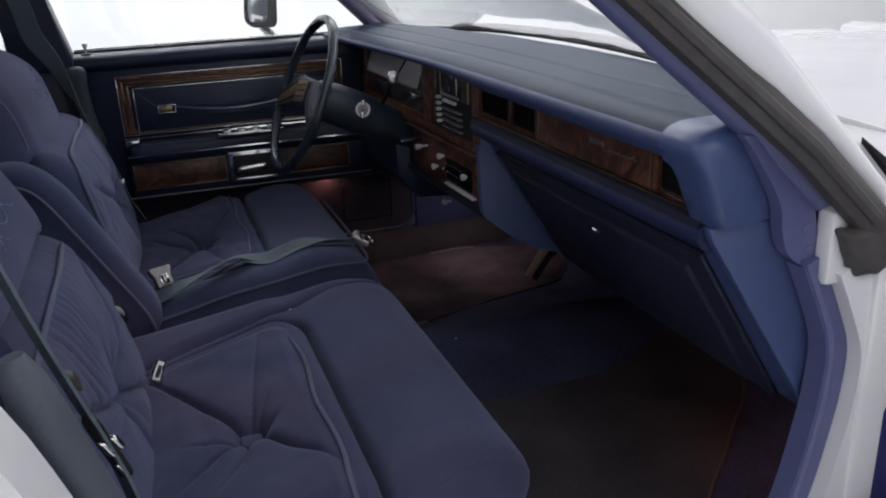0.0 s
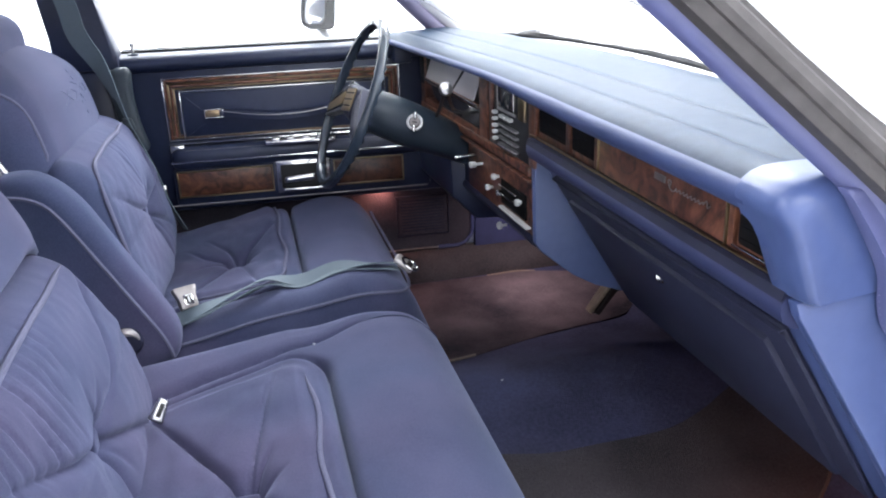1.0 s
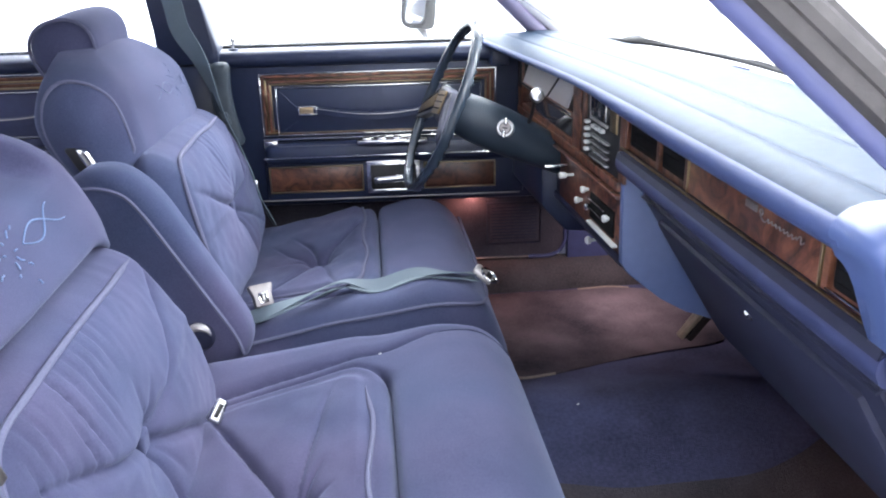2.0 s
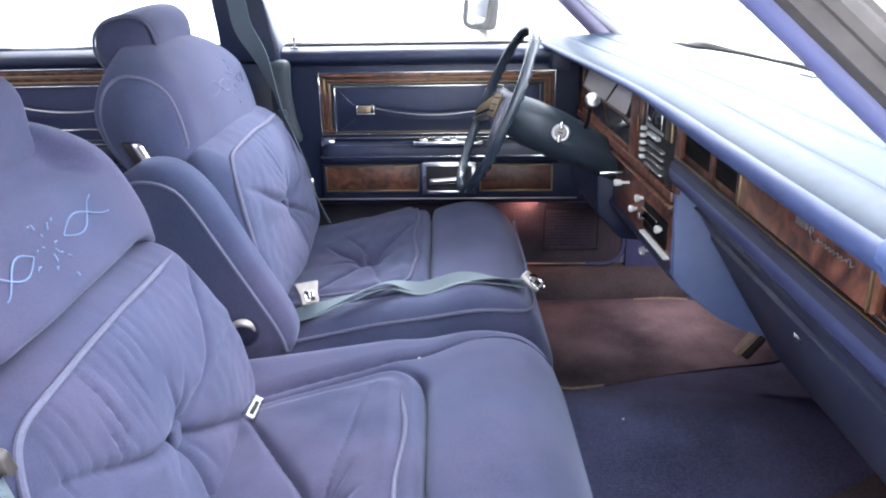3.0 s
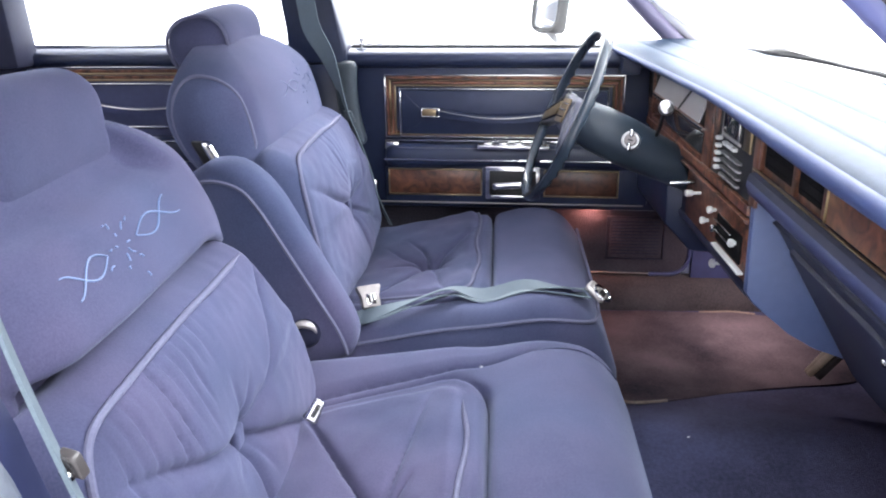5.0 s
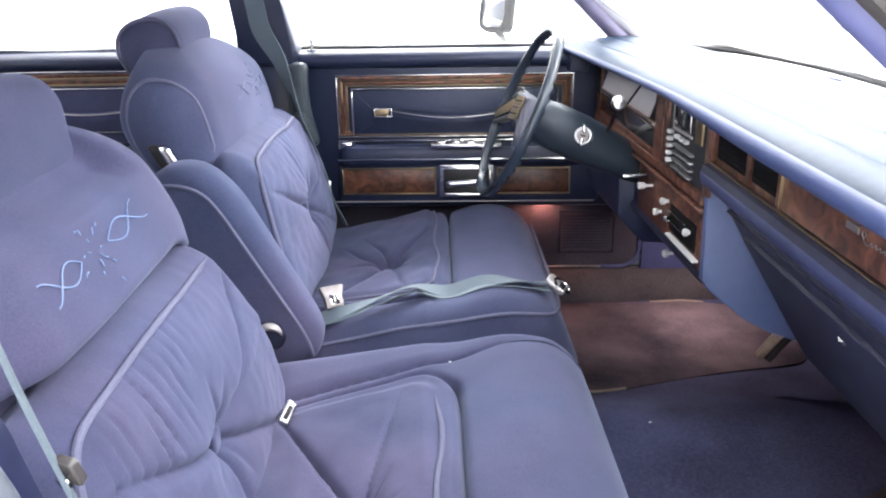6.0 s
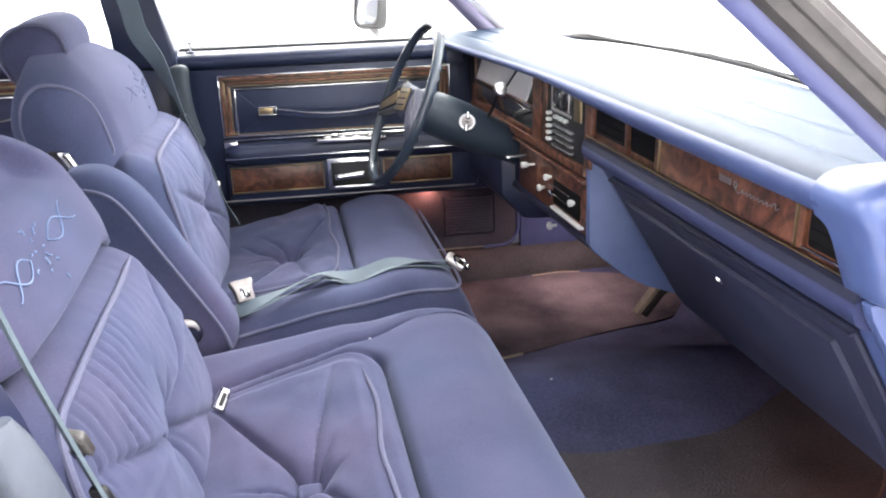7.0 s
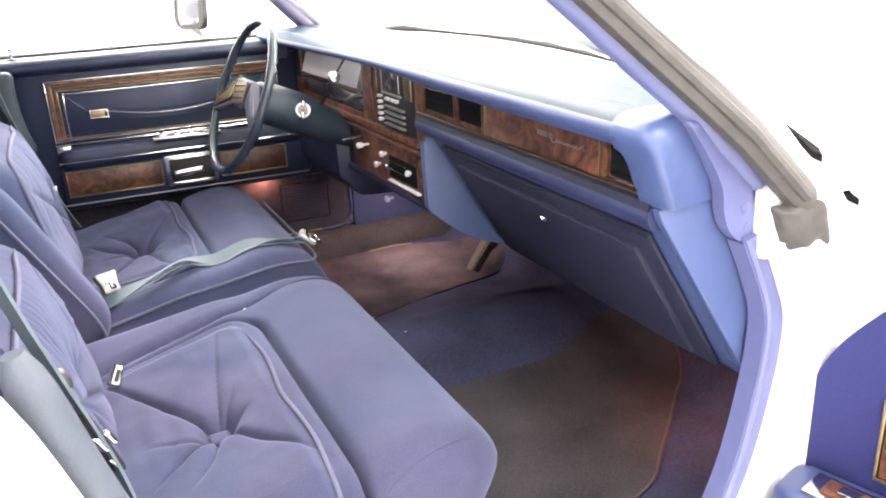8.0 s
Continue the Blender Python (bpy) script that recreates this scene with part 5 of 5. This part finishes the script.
            # gathers running from the piping to the button
            if drv:
                turn_a = math.atan2(zz - bz, vv - bv)
                pleat = math.sin(turn_a * 38 + 3.0 * noise.noise((vv * 12, zz * 12, 1)))
                X -= 0.0022 * max(0.0, pleat) ** 3 * smooth(0.05, 0.10, r) * smooth(0.24, 0.15, r) * (0.6 + noise.noise((vv * 9, zz * 9, 11.0))) * bell(turn_a - 2.15, 0.52)
            else:
                pleat = math.cos(2 * math.pi * (vv + 0.20 * (zz - 0.75)) / 0.0215 + 1.6 * noise.noise((vv * 14, 0.0, 1.0)))
                hang = smooth(0.690, 0.725, zz + 0.10 * (vv + 0.16)) * smooth(0.815, 0.785, zz) * smooth(-0.30, -0.265, vv) * smooth(-0.02, -0.09, vv)
                X -= 0.0062 * max(0.0, pleat) ** 2 * hang * max(0.0, 0.62 + 1.5 * noise.noise((vv * 26, zz * 9, 11.0)))
            X += 0.004 * noise.noise((vv * 10, zz * 10, 4.0 + drv))
        X += 0.0012 * noise.noise((vv * 40, zz * 40, 3.0))
        width = 1 - (0.20 if drv else 0.23) * smooth(-0.15, 1.0, f) * (1 if v > 0 else 0.18) + 0.085 * bell(f + 0.30, 0.42) * (1 if v > 0 else 0.3)
        return Vector((X, yc + pc + v * width, zz + up + lift))
    part("lower_back", pad((hx, ph, hz), rr, (16, 190, 120), lumbar), CLOTH, s, "tufted lower back pillow", 80)
    q, h = hx - rr + rr * 0.80, hz - rr + rr * 0.60
    def welt(v, z):
        return lumbar(*on_pad((hx, ph, hz), rr, q, v, z)) + Vector((0.0030, -0.0005, 0.0015))
    pip = [welt(ph - rr * 1.1 - (2 * ph - rr * 1.1 - 0.07) * k / 40, h) for k in range(41)]
    pip += [welt(-ph + 0.07 - 0.044 * math.sin(0.5 * math.pi * k / 12), h - 0.07 * (1 - math.cos(0.5 * math.pi * k / 12))) for k in range(1, 13)]
    pip += [welt(-ph + 0.026, h - 0.07 - 0.17 * k / 12) for k in range(1, 13)]
    seam = [Vector((bv, bz)).lerp(apex, k / 24) + Vector((d.y, -d.x)).normalized() * 0.018 * math.sin(math.pi * k / 24) for d in [apex - Vector((bv, bz))] for k in range(3, 23)]
    part("seam", tube(eased([lumbar(hx, p.x - pc, p.y - 0.662) + Vector((0.0035, 0, 0)) for p in seam]), 0.0016, 6), CLOTH, s, "seam to the button")
    pip = eased(pip, 4)
    part("piping", tube(pip, [0.0012 + 0.003 * smooth(0, 5, k) for k in range(len(pip))], 8), PIPING, s, "paler blue piping")
    part("button", pad((0.006, 0.015, 0.015), 0.005, (4, 6, 6), lambda x, y, z: Vector((x, 0, 0)) + lumbar(hx, bv - pc, bz - 0.662) + Vector((0.007, y, z))), CLOTH, s, "covered button")

    # upper back: a tall rounded shield
    uw = half_w - (0.034 if drv else 0.076)
    def upper(x, u, z):
        zz = 0.785 + z
        f = smooth(0.84, 1.03, zz)
        arch = math.sqrt(max(0.0, 1 - (max(0.0, zz - (0.79 if drv else 0.77)) / (0.236 if drv else 0.252)) ** (3.9 if drv else 3.1))) * 0.93 + 0.07
        lean = -0.16 * (zz - 0.80) - 1.1 * max(0.0, zz - 0.93) ** 1.5
        X = (-0.438 if drv else -0.439) + x * (1 - (0.25 if x > 0 else 0.62) * f) + lean
        tuck = 0.0 if drv else 0.045 * smooth(0.45, 0.95, u / uw)
        if x > 0 and not drv:
            X += 0.020 * smooth(0.93, 0.85, zz) * smooth(0.95, 0.5, u / uw)
            X -= 0.040 * smooth(0.930, 0.946, zz) * smooth(0.19, 0.13, u)
        if x < 0:
            X += min(0.15, 5.0 * max(0.0, 0.925 - zz) ** 2) * min(1.0, -x / 0.06) - 0.018 * bell(zz - 0.93, 0.06) * min(1.0, -x / 0.06)
        if x > 0:
            X += (0.034 if drv else 0.012) * (1 - (u / half_w) ** 2) - 0.016 * drv - 0.06 * smooth(0.848 + 0.006 * drv - tuck, 0.834 + 0.002 * drv - tuck, zz) * smooth(1.0, 0.80, abs(u) / uw) + 0.0025 * noise.noise((u * 8, zz * 8, 9))
        return w(X, u * arch - (0.0 if drv else 0.026), zz + (0.030 if drv else 0.004) * smooth(0.80, 0.95, zz))
    part("upper_back", pad((0.085, uw, 0.235), 0.078, (16, 60, 70), upper), CLOTH, s, "smooth upper back", 80)
    if drv:
        loop = [(0.007 + 0.078 * math.cos(radians(27)), -0.13 + 0.24 * k / 24) for k in range(25)]
        for k in range(1, 25):
            a = math.pi * k / 24
            loop.append((0.011 + 0.066 * math.copysign(abs(math.cos(a)) ** 0.75, math.cos(a)), 0.11 + 0.078 * math.sin(a) ** 0.62))
        loop += [(-0.055, 0.11 - 0.02 * k) for k in range(8)]
        skin = []
        for x, z in loop:
            across = math.sqrt(max(0.0, 1 - (max(0.0, abs(x) - 0.007) / 0.078) ** 2))
            skin.append(upper(x, uw - 0.078 + 0.078 * across + 0.001, z))
        part("piping", tube(eased(skin, 2), 0.0033, 8), PIPING, s, "paler blue piping")
    # head restraint
    tilt = Matrix.Rotation(radians(-14), 3, "Y")

    def head(x, u, z):
        u = math.copysign(min(abs(u), 0.106) + 0.60 * max(0.0, abs(u) - 0.106), u)
        q = tilt @ Vector((x * (1 + 0.15 * z / 0.05) * (1 - 0.22 * (u / 0.150) ** 4), 0, z + 0.008 * (1 - (u / 0.150) ** 2) - 0.045 * u * drv))
        return w((-0.512 if drv else -0.490) + q.x, u - (0.010 if drv else 0.033), (1.032 if drv else 0.988) + q.z)
    tall = 0.062 if drv else 0.078
    part("head_restraint", pad((0.060, 0.165, tall), 0.058, (18, 48, 18), head), CLOTH, s, "rolled head restraint", 80)
    if drv:
        loop = []
        for k in range(32):
            a = 2 * math.pi * k / 32
            p = on_pad((0.061, 0.165, tall + 0.001), 0.058, 0.2 * math.cos(a), 0.0, 0.2 * math.sin(a))
            loop.append(head(p.x, 0.132, p.z))
        part("piping", tube(loop, 0.0033, 6, True), PIPING, s, "paler blue piping")
    part("restraint_post", tube([w(-0.505, 0.05, 0.95), w(-0.505, 0.05, 1.0)], 0.006, 8), CHROME, s)
    part("restraint_post", tube([w(-0.505, -0.05, 0.95), w(-0.505, -0.05, 1.0)], 0.006, 8), CHROME, s)
    # embroidery across the upper back

    def on_back(u, z):
        zz = (z if drv else min(z, 0.926)) - 0.785
        return upper(0.085, u, zz) + Vector((0.0015, 0, 0))
    mid_u, mid_z = (-0.055, 0.925) if drv else (-0.064, 0.902)
    thick = 0.0007 if drv else 0.0011
    for e in (-1, 1):
        for turn in (-1, 1):
            pts = []
            for k in range(29):
                f = k / 28
                reach = 0.036 + (0.120 if e > 0 else 0.085) * f
                pts.append(on_back(mid_u + e * reach + 0.006 * turn * f, mid_z + 0.005 * e * f + turn * 0.0105 * (0.75 + 0.35 * f) * math.sin(2 * math.pi * 0.76 * f)))
            part("embroidery", tube(pts, [thick * (1.15 - 0.4 * abs(2 * k / 28 - 1)) for k in range(29)], 5), DIMTHREAD if drv else THREAD, s, "stitched ribbon motif, dimmed as at a grazing view" if drv else "pale blue stitched ribbon motif")
    for k in range(14):
        a = 2 * math.pi * k / 14 + 0.35 * math.sin(k * 2.3)
        c, d = math.cos(a), math.sin(a)
        r0 = (0.010, 0.021, 0.030)[k % 3] + 0.003 * math.sin(k * 4.1)
        r1 = r0 + 0.006 + 0.003 * math.sin(k * 1.7)
        bend = 0.004 * math.sin(k * 3.1)
        dash = [on_back(mid_u + c * r * 1.15 - d * b, mid_z + d * r + c * b) for r, b in ((r0, 0), ((r0 + r1) / 2, bend), (r1, bend * 0.5))]
        part("embroidery", tube(dash, thick * 0.95, 5), DIMTHREAD if drv else THREAD, s)
    return s


def lint(owner, spots):
    for k, (x, y, z) in enumerate(spots):
        part("lint_speck", tube([(x, y, z), (x + 0.004 * math.cos(k * 2.1), y + 0.004 * math.sin(k * 2.1), z + 0.001)], 0.0009, 5), IVORY, owner, "white speck of lint")


near_seat = seat(-1, -0.357, 0.355, 0)
lint(carpet, [(0.368, -0.004, 0.4115)])
lint(near_seat, [(0.016, -0.109, cushion_top(0.016, 0.248, 0) + 0.001), (0.16, -0.40, cushion_top(0.16, -0.035, 0) - 0.004)])
seat(1, 0.388, 0.335, 1)

# folded centre arm rest on the driver's seat
arm = thing("arm_rest", "blue velour centre arm rest folded upright", "arm rest")
along = Vector((0.176, 0, -0.280)).normalized()
flat = Vector((0.280, 0, 0.176)).normalized()


def arm_at(x, y, z):
    mid = Vector((-0.346, 0.062, 0.690))
    taper = 1 - 0.22 * (x / 0.22)
    taper *= math.sqrt(max(0.05, 1 - 0.86 * max(0.0, (-x - 0.07) / 0.135) ** 2.2 - 0.6 * max(0.0, (x - 0.12) / 0.085) ** 2.5))
    return mid + along * x + flat * (y * taper) + Vector((0, z, 0))


part("padding", pad((0.205, 0.084, 0.044), 0.034, (30, 16, 10), arm_at), CLOTH, arm, "padded velour arm", 80)
edge = [arm_at(0.192 - 0.317 * k / 24, 0.054, -0.0435) for k in range(25)] + [arm_at(-0.125 - 0.062 * math.sin(math.pi * k / 16), -0.008 + 0.062 * math.cos(math.pi * k / 16), -0.0435) for k in range(1, 17)]
part("piping", tube(edge, 0.0035, 6), PIPING, arm, "paler blue piping")
piv = part("pivot_knob", spun([(0.024, 0), (0.026, 0.004), (0.026, 0.014), (0.022, 0.020), (0.010, 0.022)], pose(-0.285, 0.028, 0.585, 90), 20), LEDGE, arm, "dark navy pivot knob")
part("pivot_crescent", tube([Vector((-0.285, 0.0085, 0.585)) + Vector((math.cos(a), 0, math.sin(a))) * 0.0205 for a in [radians(12 + 150 * k / 16) for k in range(17)]], [0.0015 + 0.0058 * math.sin(math.pi * k / 16) for k in range(17)], 8), LEAD, piv, "pale metal crescent on the knob")
part("release_catch", pad((0.014, 0.016, 0.024), 0.006, (6, 6, 8), lambda x, y, z: Vector((-0.452 + x + 0.5 * -z, 0.10 + y, 0.878 + z))), BLACK, arm, "black and chrome seat back release")
part("catch_edge", pad((0.010, 0.018, 0.026), 0.006, (6, 6, 8), lambda x, y, z: Vector((-0.438 + x + 0.5 * -z, 0.099 + y, 0.876 + z))), CHROME, arm, "chrome edge of the release")

# ---- belts and buckles ----
belt = thing("lap_belt", "grey blue lap belt lying across the driver's seat", "seat belt")
run = spline([(-0.235, 0.125, 0.560), (-0.17, 0.105, 0.588), (-0.11, 0.120, 0.605), (-0.045, 0.160, 0.612), (0.02, 0.152, 0.605), (0.09, 0.158, 0.621), (0.15, 0.152, 0.622), (0.205, 0.162, 0.612)], 6)
turn = [(0.15 * math.sin(i * 0.33), 1, 0.10 + 0.50 * math.sin(i * 0.26 + 0.9)) for i in range(len(run))]
part("webbing", ribbon(run, 0.030, 0.0022, turn), BELT, belt, "grey blue webbing")
run2 = [p + Vector((0.0, -0.013 + 0.008 * math.sin(i * 0.3), -0.005)) for i, p in enumerate(run)]
part("webbing", ribbon(run2, 0.026, 0.0022, [(0.1, 1, -0.15 + 0.4 * math.sin(i * 0.31)) for i in range(len(run2))]), BELT, belt)
end_at = pose(0.222, 0.160, 0.610, 0, 38, -22)
part("tongue", pad((0.021, 0.017, 0.007), 0.007, (8, 8, 4), lambda x, y, z: end_at @ Vector((x, y, z))), LEAD, belt, "rounded chrome belt tongue")
part("loop", tube([end_at @ Vector((0.010 + 0.018 * math.cos(a), 0.016 * math.sin(a), 0.006)) for a in [2 * math.pi * k / 24 for k in range(24)]], 0.0035, 8, True), CHROME, belt, "chrome tongue loop")
part("tongue_slot", pad((0.006, 0.009, 0.002), 0.002, (4, 4, 2), lambda x, y, z: end_at @ Vector((0.010 + x, y, 0.007 + z))), BLACK, belt)
buckle = thing("belt_buckle", "square chrome belt buckle standing beside the driver's cushion", "belt buckle", Matrix.Translation((-0.192, 0.135, 0.604)) @ Vector((0.35, -0.78, 0.55)).to_track_quat("X", "Z").to_matrix().to_4x4() @ Matrix.Scale(0.66, 4))
part("case", pad((0.014, 0.026, 0.032), 0.006, (6, 8, 8), lambda x, y, z: Vector((x, y * (1 + 0.4 * max(0, z) / 0.032), z))), DULL, buckle, "chrome case")
part("press_button", slab(0.012, 0.017, -0.013, 0.013, -0.024, 0.006, 0.002), CHROME, buckle)
part("press_mark", slab(0.016, 0.0185, -0.009, 0.009, -0.020, 0.002, 0.001), BLACK, buckle)
part("press_bar", slab(0.018, 0.020, -0.003, 0.003, -0.018, 0.000, 0.001), STEEL, buckle)
part("stem", ribbon([(-0.005, 0, -0.03), (-0.015, 0, -0.08)], 0.04, 0.004, (0, 1, 0)), BELT, buckle)
tongue = thing("belt_tongue", "small chrome belt tongue tucked beside the passenger's cushion", "belt tongue", Matrix.Translation((-0.216, -0.234, 0.584)) @ Vector((0.30, -0.80, 0.50)).to_track_quat("X", "Z").to_matrix().to_4x4() @ Matrix.Rotation(radians(-38), 4, "X") @ Matrix.Scale(0.85, 4))
part("plate", pad((0.005, 0.011, 0.020), 0.004, (4, 8, 10), lambda x, y, z: Vector((x, y * (1 - 0.2 * z / 0.02), z))), STEEL, tongue, "chrome plate")
part("slot", slab(0.004, 0.0062, -0.003, 0.005, -0.012, 0.012, 0.001), BLACK, tongue)
part("rail", tube([(0.006, -0.008, -0.018), (0.006, -0.008, 0.018)], 0.0025, 6), CHROME, tongue)

sash = thing("shoulder_belt", "slate blue shoulder belt with metal guide and chrome latch", "seat belt")
part("webbing", ribbon(spline([(-0.338, -0.735, 1.15), (-0.316, -0.745, 1.02), (-0.294, -0.752, 0.93), (-0.267, -0.758, 0.84), (-0.240, -0.762, 0.75), (-0.215, -0.762, 0.62), (-0.16, -0.76, 0.45)], 6), 0.027, 0.003, (-0.5, 0.86, 0)), BELT, sash)
part("guide", pad((0.008, 0.009, 0.009), 0.003, (8, 8, 8), lambda x, y, z: Vector((-0.266 + 0.85 * x - 0.35 * z, -0.750 + 0.7 * y, 0.846 + z - 0.3 * x))), DULLBROWN, sash, "grey brown belt guide block")
part("guide_slot", pad((0.003, 0.002, 0.005), 0.0018, (4, 2, 6), lambda x, y, z: Vector((-0.268 + x - 0.6 * z, -0.758 + y, 0.852 + z))), BLACK, sash)
part("guide_clip", pad((0.004, 0.003, 0.004), 0.0018, (4, 4, 4), lambda x, y, z: Vector((-0.267 + x - 0.5 * z, -0.759 + y, 0.842 + z))), CHROME, sash, "chrome belt clip")
part("latch_block", pad((0.007, 0.006, 0.034), 0.004, (6, 6, 10), lambda x, y, z: Vector((-0.246 + x - 0.34 * z, -0.762 + y, 0.778 + z))), BLACK, sash, "black belt latch")
# chrome latch with its highlights put in as small extra blobs
for x, z, r in ((-0.2465, 0.781, 0.0062), (-0.237, 0.785, 0.0048), (-0.238, 0.757, 0.0040)):
    part("latch", pad((r * 0.8, r, r * 1.5), r * 0.7, (6, 6, 6), lambda a, b, c: Vector((x + a - 0.5 * c, -0.769 + b, z + c))), CHROME, sash, "chrome latch")

# ---- pedals ----
brake = thing("brake_pedal", "worn tan rubber brake pedal on a black arm", "pedal")
tread = Matrix.Translation((0.672, 0.222, 0.454)) @ Matrix.Rotation(radians(-53), 4, "Y")
bm = pad((0.046, 0.013, 0.005), 0.004, (16, 8, 4), lambda x, y, z: Vector((x, y * (1 + 0.15 * x / 0.046), z + (0.0012 if abs(y) > 0.003 and z > 0 else 0.0))))
bm.transform(tread)
part("pedal_pad", bm, TAN, brake, "worn tan rubber pad")
bm = pad((0.040, 0.016, 0.008), 0.005, (8, 6, 4), lambda x, y, z: Vector((x, y, z - 0.013)))
bm.transform(tread)
part("pedal_plate", bm, BLACK, brake, "black pedal plate")
part("pedal_arm", tube(spline([(0.69, 0.222, 0.455), (0.74, 0.228, 0.49), (0.77, 0.235, 0.56), (0.77, 0.235, 0.61)], 4), 0.010, 8), BLACK, brake)

# ---- rear seat ----
back = thing("rear_seat", "dark blue velour rear bench", "car seat")
part("cushion", pad((0.25, 0.68, 0.12), 0.06, (12, 30, 8), lambda x, y, z: Vector((-1.12 + x, y, 0.47 + z))), CLOTH, back)
part("backrest", pad((0.09, 0.68, 0.25), 0.06, (8, 30, 12), lambda x, y, z: Vector((-1.40 + x - 0.25 * z, y, 0.74 + z))), CLOTH, back)
part("head_restraint", pad((0.06, 0.15, 0.06), 0.05, (8, 14, 8), lambda x, y, z: Vector((-1.48 + x, 0.42 + y, 1.03 + z))), CLOTH, back)
